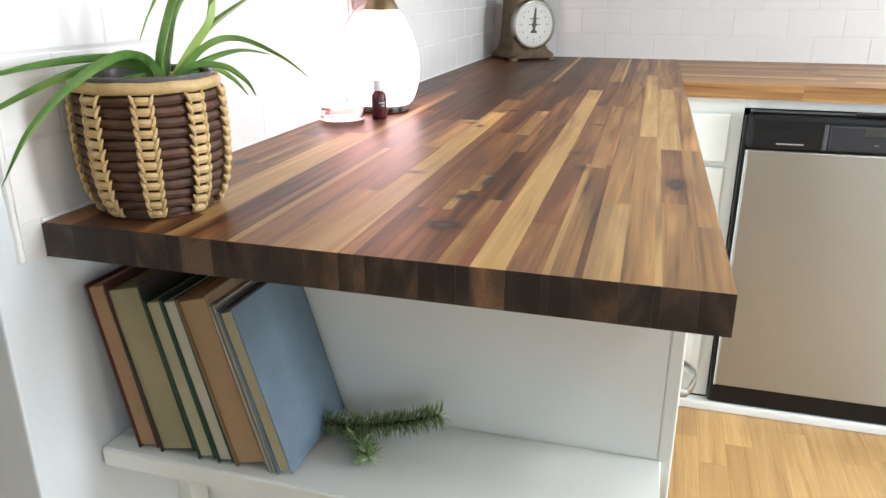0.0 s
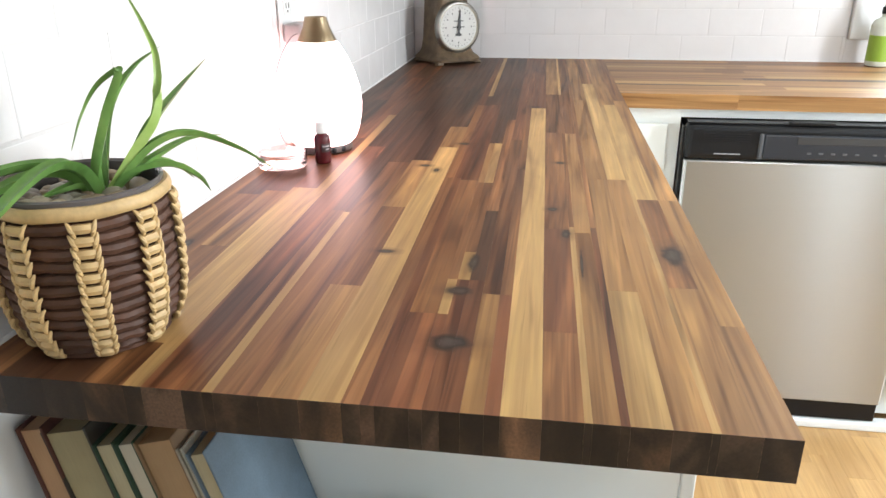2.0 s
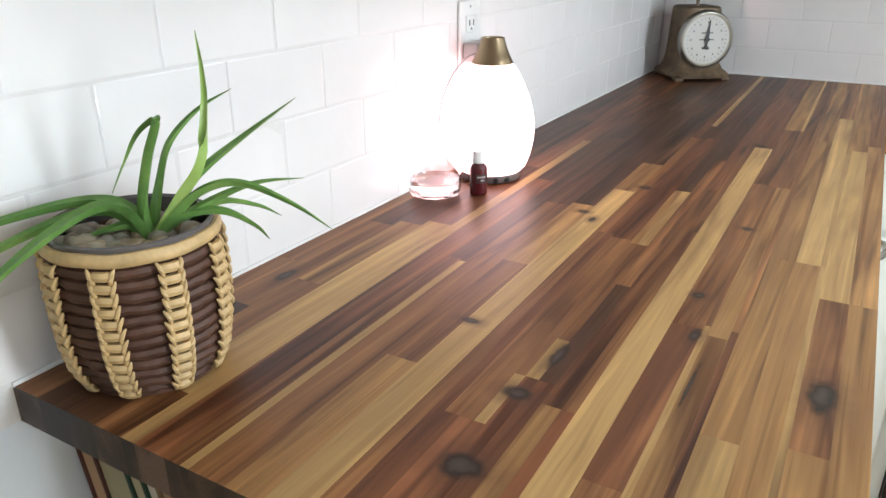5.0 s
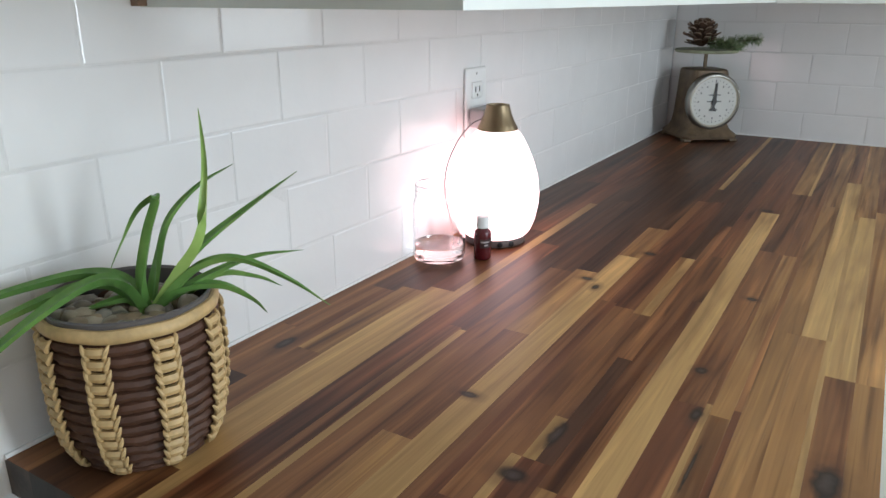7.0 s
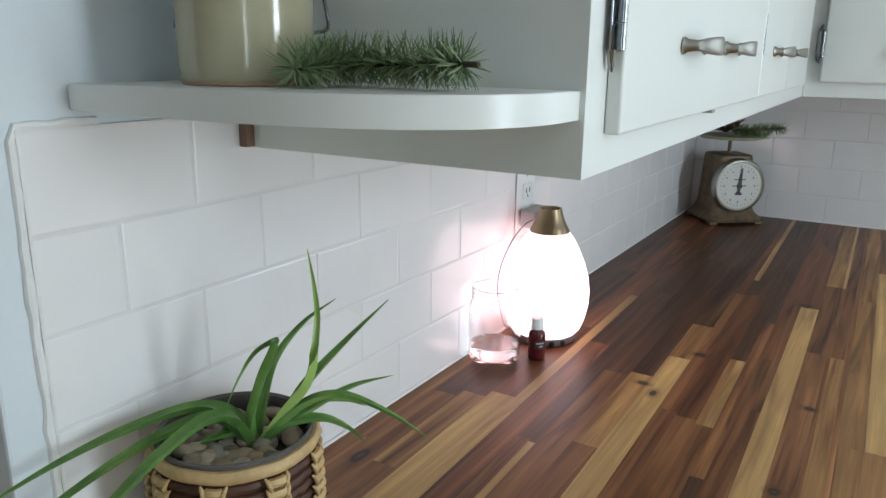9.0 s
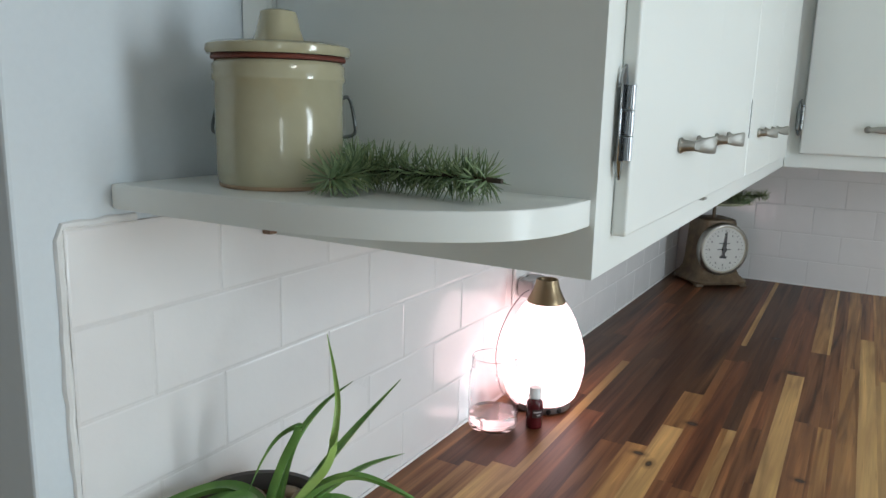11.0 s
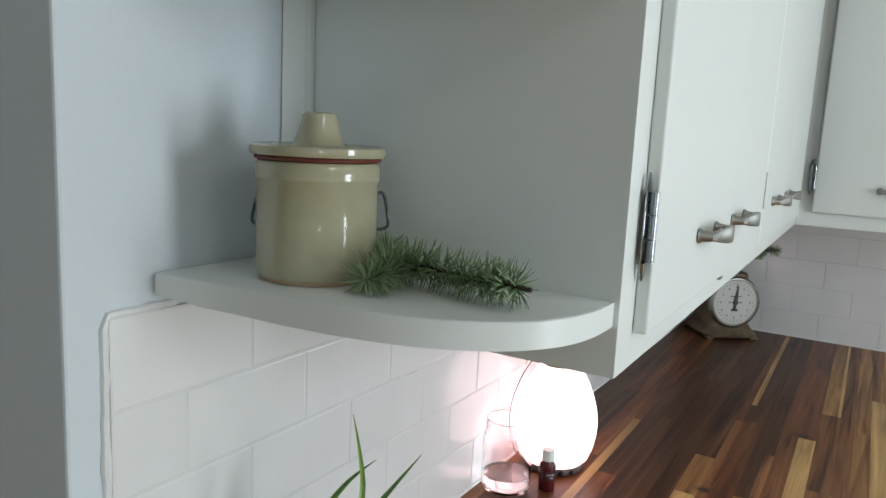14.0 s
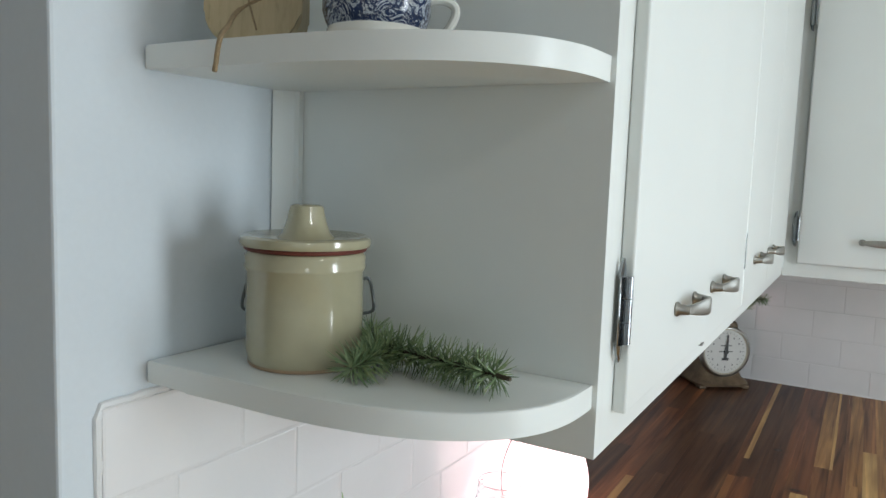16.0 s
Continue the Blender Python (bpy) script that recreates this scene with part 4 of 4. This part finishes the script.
# ---- kitchen scale, cone and sprig ----
sc = thing("kitchen_scale", (0.128, 1.943, TOP), "worn gold vintage kitchen scale with white dial", "scale", rz=39)
bm = bmesh.new()
rings = []
for z, hx, hy, cy in ((0.008, 0.082, 0.084, -0.004), (0.016, 0.084, 0.086, -0.004), (0.022, 0.080, 0.082, -0.004), (0.030, 0.070, 0.072, -0.002), (0.044, 0.063, 0.066, 0.0), (0.070, 0.059, 0.063, 0.0), (0.186, 0.053, 0.057, 0.002), (0.193, 0.051, 0.055, 0.002), (0.196, 0.046, 0.050, 0.002)):
    ring = []
    for k in range(32):
        a = 2 * math.pi * (k + 0.5) / 32
        ca, sa = math.cos(a), math.sin(a)
        ring.append(bm.verts.new((hx * math.copysign(abs(ca) ** 0.32, ca), cy + hy * math.copysign(abs(sa) ** 0.32, sa), z)))
    rings.append(ring)
for a, b2 in zip(rings, rings[1:]):
    for k in range(32):
        bm.faces.new((a[k], a[(k + 1) % 32], b2[(k + 1) % 32], b2[k]))
bm.faces.new(rings[0])
bm.faces.new(rings[-1])
part("body", bm, scale_paint, sc, "worn gold painted cast metal body", True, True)
for x in (-0.068, 0.068):
    for y in (-0.072, 0.062):
        part("foot", box(x - 0.012, x + 0.012, y - 0.012, y + 0.012, 0.0, 0.009, 0.003, 2), scale_paint, sc, "", False, True)


def facing(bm, y, z):
    bm.transform(Matrix.Translation((0, y, z)) @ pose(0, 0, 0, 90, 0, 0))
    return bm


DZ = 0.112
part("dial_housing", facing(lathe([(0.074, 0), (0.0775, 0.004), (0.0775, 0.020), (0.074, 0.024), (0.070, 0.0245), (0.069, 0.021)], seg=56, close=False), -0.056, DZ), nickel, sc, "tarnished metal dial rim", True, True)
face = part("dial", facing(lathe([(0.070, 0), (0.070, 0.002)], seg=56), -0.0745, DZ), dial_face, sc, "white enamel dial face", False, True)
part("dial_ring", facing(lathe([(0.0655, 0.0), (0.0660, 0.0012), (0.0690, 0.0016), (0.0698, 0.0)], seg=56), -0.0764, DZ), plain("cream_enamel", (0.42, 0.38, 0.29), 0.6, vary=0.15, relief=0), face, "cream ring", True, True)
bm = bmesh.new()
for i in range(32):
    a = 2 * math.pi * i / 32
    ln = 0.009 if i % 4 == 0 else 0.005
    own = box(-0.0007, 0.0007, -0.0008, 0, 0.0585 - ln * 0.7, 0.0585)
    own.transform(pose(0, 0, 0, 0, math.degrees(a), 0))
    join(bm, own)
bm.transform(Matrix.Translation((0, -0.0766, DZ)))
part("tick_marks", bm, plain("faded_ink", (0.20, 0.20, 0.19), 0.7, relief=0), face, "", False, True)
for i in range(12):
    a = 2 * math.pi * i / 12
    x, z = 0.046 * math.sin(a), DZ + 0.046 * math.cos(a)
    part("numeral_bar", box(x - 0.0018, x + 0.0018, -0.0772, -0.0765, z - 0.0026, z + 0.0026), bpy.data.materials["faded_ink"], face, "", False, True)
for z, w in ((DZ + 0.018, 0.017), (DZ, 0.021), (DZ - 0.022, 0.012)):
    part("caption_bar", box(-w, w, -0.0772, -0.0765, z - 0.0018, z + 0.0018), bpy.data.materials["faded_ink"], face, "", False, True)
own = bmesh.new()
tri = [(-0.0032, -0.014), (-0.0105, -0.026), (0.0105, -0.026), (0.0032, -0.014), (0.0058, 0.0), (0.0012, 0.052), (-0.0012, 0.052), (-0.0058, 0.0)]
lo = [own.verts.new((x, 0, z)) for x, z in tri]
hi = [own.verts.new((x, -0.0012, z)) for x, z in tri]
own.faces.new(lo)
own.faces.new(hi)
for i in range(8):
    own.faces.new((lo[i], lo[(i + 1) % 8], hi[(i + 1) % 8], hi[i]))
own.transform(Matrix.Translation((0, -0.0785, DZ)) @ pose(0, 0, 0, 0, 4, 0))
part("pointer", own, dial_ink, sc, "black pointer", False, True)
part("hub", facing(lathe([(0.0075, 0), (0.0068, 0.002)], seg=20), -0.0795, DZ), dial_ink, sc, "", True, True)
part("post", tube([(0, 0, 0.194), (0, 0, 0.240)], 0.005, 12), scale_paint, sc, "", True, True)
part("weighing_plate", lathe([(0.02, 0.238), (0.084, 0.240), (0.086, 0.244), (0.086, 0.248), (0.083, 0.249), (0.02, 0.247)], (0, 0, 0), 40), plate_green, sc, "faded green round metal plate", True, True)

CONE = (0.110, 1.945, TOP + 0.249)
cone = thing("pine_cone", CONE, "open brown pine cone on the scale plate", "pine cone")
part("core", lathe([(0.006, 0.006), (0.022, 0.018), (0.024, 0.034), (0.014, 0.058), (0.004, 0.068)], CONE, 16), cone_brown, cone, "", True)
own = bmesh.new()
pts = [(0, -0.002), (0.35, -0.006), (0.8, -0.0078), (1.0, -0.005), (1.0, 0.005), (0.8, 0.0078), (0.35, 0.006), (0, 0.002)]
lo = [own.verts.new((x * 0.03, y, 0.004 * x * x)) for x, y in pts]
hi = [own.verts.new((x * 0.03, y, 0.004 * x * x + 0.0022)) for x, y in pts]
own.faces.new(lo)
own.faces.new(hi)
for k in range(8):
    own.faces.new((lo[k], lo[(k + 1) % 8], hi[(k + 1) % 8], hi[k])).material_index = 1 if k in (2, 3, 4) else 0
scale_mesh = finish(own, "cone_scale", [cone_brown, cone_tip])
for i in range(64):
    t = i / 64
    r = 0.030 * math.sin(math.pi * (0.34 + 0.60 * t)) + 0.003
    ln = 1.05 * math.sin(math.pi * (0.36 + 0.55 * t))
    ob = new("cone_scale", scale_mesh)
    ob.parent = cone
    ob.matrix_basis = Matrix.Translation((0, 0, 0.007 + 0.058 * t)) @ pose(0, 0, 0, 9 * math.sin(i * 3.7), -8 - 40 * t + 9 * math.sin(i * 1.9), math.degrees(i * 2.39996) + 7 * math.sin(i * 5.1)) @ Matrix.Translation((r * 0.6, 0, 0)) @ Matrix.Diagonal((ln * (1.05 + 0.16 * math.sin(i * 2.7)), 1.1 + 0.2 * math.sin(i * 4.3), 1.2, 1))
sprig("small green pine sprig on the scale plate", (0.18, 1.93, TOP + 0.249),
      [([(0.135, 1.915, 1.178), (0.18, 1.90, 1.182), (0.235, 1.885, 1.190), (0.275, 1.875, 1.195)], 0.0024), ([(0.16, 1.908, 1.178), (0.205, 1.870, 1.176), (0.235, 1.845, 1.174)], 0.002)], 0.021, 9, 3200)

# ---- stoneware crock ----
CR = (0.1075, 0.1055, 1.353)
crock = thing("stoneware_crock", CR, "glazed beige stoneware crock with knobbed lid", "crock")
part("body", lathe([(0.046, 0.0), (0.0490, 0.0015), (0.0510, 0.006), (0.0520, 0.014), (0.0520, 0.05), (0.0520, 0.0835), (0.0536, 0.0855), (0.0539, 0.088), (0.0530, 0.0905), (0.0535, 0.097), (0.0510, 0.1005), (0.0480, 0.101)], CR, 64), stoneware, crock, "", True)
part("foot_ring", lathe([(0.0455, 0.0), (0.0495, 0.0004), (0.0502, 0.0030), (0.0500, 0.0034)], CR, 48), stoneware_foot, crock, "unglazed brown foot", True)
part("gasket", lathe([(0.050, 0.1010), (0.0535, 0.1014), (0.0542, 0.1030), (0.0535, 0.1046), (0.050, 0.105)], CR, 56), rubber_red, crock, "dark red rubber gasket", True)
lid = part("lid", lathe([(0.050, 0.105), (0.0570, 0.1052), (0.0584, 0.1080), (0.0576, 0.1125), (0.0540, 0.1145), (0.036, 0.1105), (0.026, 0.1115)], CR, 64), stoneware, crock, "", True)
part("knob", lathe([(0.0265, 0.1110), (0.0215, 0.1160), (0.0180, 0.125), (0.0155, 0.136), (0.0145, 0.1398), (0.0118, 0.1412), (0.003, 0.1414)], CR, 40), stoneware, lid, "", True)
for az in (52, 192):
    a = radians(az)
    ca, sa = math.cos(a), math.sin(a)

    def at_side(out, along, z):
        return (CR[0] + out * ca - along * sa, CR[1] + out * sa + along * ca, CR[2] + z)
    pts = curve([at_side(0.0515, 0, 0.072), at_side(0.057, 0, 0.074), at_side(0.0605, 0, 0.068), at_side(0.0645, 0.002, 0.048), at_side(0.0625, 0.003, 0.042), at_side(0.0535, 0.004, 0.040)], 5)
    part("wire_clasp", tube(pts, 0.0015, 8), wire_mat, crock, "dark wire clasp", True)

# ---- books ----
BOOKS = [(0.044, 0.0285, 0.206, 0.138, 11.0, (0.075, 0.026, 0.020), (0.36, 0.22, 0.12), "dark red cloth hardback with tan page edges"),
         (0.0745, 0.0475, 0.206, 0.142, 12.5, (0.030, 0.028, 0.022), (0.30, 0.26, 0.15), "thick black hardback with olive-yellowed page edges"),
         (0.1250, 0.0235, 0.198, 0.136, 13.5, (0.020, 0.055, 0.035), (0.42, 0.38, 0.25), "green cloth hardback with cream page edges"),
         (0.1505, 0.0215, 0.202, 0.140, 14.2, (0.012, 0.045, 0.025), (0.50, 0.47, 0.38), "dark green hardback with pale page edges"),
         (0.1740, 0.0400, 0.206, 0.138, 15.0, (0.20, 0.13, 0.07), (0.36, 0.24, 0.13), "brown hardback with tan deckled page edges"),
         (0.2160, 0.0080, 0.204, 0.140, 15.6, (0.33, 0.32, 0.27), (0.40, 0.36, 0.26), "thin grey pamphlet standing among books"),
         (0.2260, 0.0200, 0.200, 0.140, 16.2, (0.125, 0.180, 0.232), (0.46, 0.41, 0.27), "faded blue cloth hardback leaning on other books")]
for x, w, h, d, lean, cover, page, label in BOOKS:
    t = thing("book", (x, 0.040, 0.6262), label, "book", "books on the lower shelf")
    t.matrix_basis = pose(x, 0.040, 0.6262, 0, -lean, 0)
    cm = cloth("book_cloth", cover)
    pm = plain("page_edges", page, 0.85, vary=0.22, grain=900, big=12, relief=0.4, depth=0.0006, stretch=(1, 0.03, 0.03))
    part("front_board", box(w - 0.0026, w, 0, d, 0.0, h, 0.0008), cm, t, "", False, True)
    part("back_board", box(0, 0.0026, 0, d, 0.0, h, 0.0008), cm, t, "", False, True)
    part("spine", box(0, w, d, d + 0.0028, 0.0, h, 0.0010), cm, t, "", False, True)
    bm = box(0.0028, w - 0.0028, 0.0035, d - 0.0005, 0.003, h - 0.004)
    part("page_block", bm, pm, t, "aged page edges", False, True)

# ---- upper shelf pieces ----
MUG = (0.195, 0.084, 1.625)
mug = thing("mug", MUG, "white ceramic mug with blue transfer print", "mug")
part("body", lathe([(0.036, 0.0), (0.0395, 0.001), (0.0400, 0.004), (0.0385, 0.008), (0.0375, 0.010)], MUG, 48), frost_white, mug, "", True)
part("printed_wall", lathe([(0.0375, 0.010), (0.0395, 0.014), (0.0420, 0.022), (0.0425, 0.074), (0.0415, 0.076), (0.0395, 0.074), (0.0390, 0.020), (0.02, 0.014)], MUG, 56), mug_print, mug, "blue printed pattern", True)
a = radians(40)
pts = curve([(MUG[0] + o * math.cos(a), MUG[1] + o * math.sin(a), MUG[2] + z) for o, z in ((0.0405, 0.035), (0.052, 0.036), (0.061, 0.032), (0.0615, 0.023), (0.053, 0.010), (0.039, 0.006))], 6)
part("handle", tube(pts, 0.0036, 10, flat=1.4, up=(-math.sin(a), math.cos(a), 0)), frost_white, mug, "", True)

brd = thing("wooden_board", (0.080, 0.068, 1.625), "pale wooden board tied with brown twine", "board", rz=30)
own = bmesh.new()
W2, RR = 0.041, 0.028
prof = [(-W2, 0.17)] + [(-W2 + RR - RR * math.cos(q), RR - RR * math.sin(q)) for q in [math.pi / 2 * i / 6 for i in range(7)]] + [(W2 - RR + RR * math.sin(q), RR - RR * math.cos(q)) for q in [math.pi / 2 * i / 6 for i in range(7)]] + [(W2, 0.17)]
fr_v = [own.verts.new((x, -0.010, z)) for x, z in prof]
bk_v = [own.verts.new((x, 0.022, z)) for x, z in prof]
own.faces.new(fr_v)
own.faces.new(bk_v)
n = len(prof)
for i in range(n):
    own.faces.new((fr_v[i], fr_v[(i + 1) % n], bk_v[(i + 1) % n], bk_v[i]))
bmesh.ops.bevel(own, geom=[e for e in own.edges if abs(e.verts[0].co.y - e.verts[1].co.y) < 1e-6], offset=0.003, segments=2, affect="EDGES")
own.transform(pose(0, 0, 0, -6, 0, 0))
part("board", own, board_wood, brd, "", True, True)
bm = tube(curve([(0.050, -0.020, 0.060), (0.020, -0.024, 0.040), (-0.005, -0.026, 0.026), (-0.008, -0.045, 0.010), (-0.008, -0.066, -0.004), (-0.011, -0.069, -0.029)], 8), [0.0013] * 16 + [0.0020] * 30, 8)
tube(curve([(-0.010, -0.024, 0.08), (0.000, -0.025, 0.04), (0.006, -0.016, 0.012)], 6), 0.0008, 8, bm)
part("twine", bm, twine_mat, brd, "loose brown twine", True, True)

# ---- soap bottle and window at the sink ----
SOAP = (1.435, 1.975, TOP)
soap = thing("soap_bottle", SOAP, "clear dish soap bottle with green label", "bottle")
part("bottle_body", lathe([(0.030, 0), (0.034, 0.003), (0.035, 0.012), (0.035, 0.115), (0.030, 0.130), (0.013, 0.142), (0.012, 0.150)], SOAP, 36), plain("pale_soap", (0.62, 0.66, 0.58), 0.2), soap, "", True)
part("label", band(SOAP, 0.0356, 0.016, 0.090, -180, 60, 24), plain("green_label", (0.28, 0.45, 0.05), 0.4, vary=0.1), soap, "bright green label")
part("label_panel", band(SOAP, 0.0360, 0.030, 0.070, -70, 20, 10), plain("deep_green_label", (0.05, 0.24, 0.03), 0.4), soap, "dark green printed panel")
part("pump", lathe([(0.013, 0.150), (0.014, 0.151), (0.014, 0.170), (0.005, 0.172), (0.005, 0.195), (0.010, 0.197), (0.010, 0.205)], SOAP, 20), black_plastic, soap, "black pump", True)

win = tagged(new("window_1"), "white framed kitchen window above the sink", "window", "", "structure")
bm = box(1.365, 1.45, FAR - 0.022, FAR - 0.001, 0.984, 2.06, 0.003)
box(2.29, 2.375, FAR - 0.022, FAR - 0.001, 0.984, 2.06, 0.003, bm=bm)
box(1.45, 2.29, FAR - 0.022, FAR - 0.001, 1.97, 2.06, 0.003, bm=bm)
box(1.45, 2.29, FAR - 0.022, FAR - 0.001, 0.984, 1.07, 0.003, bm=bm)
part("window_frame", bm, trim_paint, win)
box_w = box(1.45, 2.29, FAR + 0.09, FAR + 0.10, 1.50, 1.54)
part("sash_bar", box_w, trim_paint, win)
win2 = tagged(new("window_2"), "tall white framed window in the opposite wall", "window", "", "structure")
bm = box(2.975, 3.0, -0.08, 0.0, 0.42, 2.28, 0.003)
box(2.975, 3.0, 0.9, 0.98, 0.42, 2.28, 0.003, bm=bm)
box(2.975, 3.0, 0.0, 0.9, 2.2, 2.28, 0.003, bm=bm)
box(2.975, 3.0, 0.0, 0.9, 0.42, 0.5, 0.003, bm=bm)
part("window_frame", bm, trim_paint, win2)

win3 = tagged(new("window_3"), "white framed window with a centre bar", "window", "", "structure")
part("sash_bar", box(2.605, 2.645, -2.41, -2.385, 0.8, 2.1), trim_paint, win3)

# ---- caulk line along the tile edge ----
rnd = random.Random(11)
pts = [(0.0008, -0.0282 + rnd.uniform(-0.001, 0.001), 0.880 + 0.0135 * i) for i in range(33)]
pts += [(0.0008, -0.024 + 0.013 * i, 1.3225 + rnd.uniform(-0.0008, 0.0008)) for i in range(6)]
solid("caulk_bead", tube(pts, [rnd.uniform(0.0034, 0.0050) for _ in pts], 8, up=(1, 0, 0)), caulk, "lumpy white caulk along the tile edge", "trim", smooth=True)
pts = [(0.0065, 0.0 + 0.05 * i, TOP + 0.001) for i in range(42)]
solid("caulk_bead", tube(pts, 0.0028, 6), caulk, "thin white caulk between worktop and tiles", "trim", smooth=True)
pts = [(0.01 + 0.05 * i, FAR - 0.0075, TOP + 0.001) for i in range(60)]
solid("caulk_bead", tube(pts, 0.0030, 6), caulk, "thin white caulk along the sink wall", "trim", smooth=True)

solid("grout_west", box(0.0002, 0.0050, -0.0262, FAR - 0.005, 0.878, 1.3205), grout, "pale grout behind the wall tiles", "grout")
solid("grout_north", box(0.006, 2.98, FAR - 0.0046, FAR - 0.0002, 0.905, 0.984), grout, "pale grout behind the sink wall tiles", "grout")
solid("grout_north", box(0.006, 1.362, FAR - 0.0046, FAR - 0.0002, 0.984, 1.3145), grout, "pale grout behind the sink wall tiles", "grout")

# ---- wall tiles, each set proud of its grout ----
ROW, LONG, GAP = 0.0808, 0.1605, 0.0026
CACHE = {}


def tile_mesh(w, h):
    key = (round(w, 4), round(h, 4))
    if key not in CACHE:
        own = bmesh.new()
        e, d = 0.0016, 0.0050
        back = [own.verts.new((x, 0, z)) for x, z in ((0, 0), (w, 0), (w, h), (0, h))]
        mid = [own.verts.new((x, -d + 0.0004, z)) for x, z in ((0, 0), (w, 0), (w, h), (0, h))]
        top = [own.verts.new((x, -d, z)) for x, z in ((e, e), (w - e, e), (w - e, h - e), (e, h - e))]
        own.faces.new(top)
        for p, q in ((back, mid), (mid, top)):
            for i in range(4):
                own.faces.new((p[i], p[(i + 1) % 4], q[(i + 1) % 4], q[i]))
        CACHE[key] = finish(own, "tile", tile_glaze)
    return CACHE[key]


jig = random.Random(21)


def lay(parent, first, start, end, rows, placing, bottom=0.9165, holes=()):
    for r in range(rows):
        a = first[r % 2] - LONG * math.ceil((first[r % 2] - start) / LONG)
        while a < end - 0.01:
            u0, u1 = max(a, start) + GAP / 2, min(a + LONG, end) - GAP / 2
            z0 = bottom + ROW * r
            if u1 - u0 > 0.008 and not any(h0 < (u0 + u1) / 2 < h1 and z0 + ROW > hz for h0, h1, hz in holes):
                ob = new("tile", tile_mesh(u1 - u0, ROW - GAP))
                ob.parent = parent
                ob.matrix_basis = placing(u0, z0 + GAP / 2) @ pose(0, 0, 0, jig.uniform(-0.28, 0.28), 0, jig.uniform(-0.16, 0.16))
            a += LONG


lay(west, (0.130, 0.0495), -0.0265, FAR - 0.007, 5, lambda u, z: pose(0.0006, u, z, 0, 0, 90))
lay(north, (0.388, 0.467), 0.008, 1.362, 5, lambda u, z: pose(u, FAR - 0.0006, z), 0.910)
lay(north, (0.388, 0.467), 1.362, 2.98, 1, lambda u, z: pose(u, FAR - 0.0006, z), 0.910)

# ---- floor boards ----
rnd = random.Random(5)
floor = bpy.data.objects["floor"]
wide = 0.070
for k in range(30):
    x0 = 0.42 + wide * k
    y = -1.1 + rnd.uniform(-0.3, 0.0)
    while y < 1.44:
        ln = min(rnd.choice((0.30, 0.42, 0.55)), 1.45 - y)
        own = box(x0 + 0.0001, x0 + wide - 0.0001, y + 0.0001, y + ln - 0.0001, -0.004, 0.0, 0.0002)
        part("plank", own, oak, floor)
        y += ln
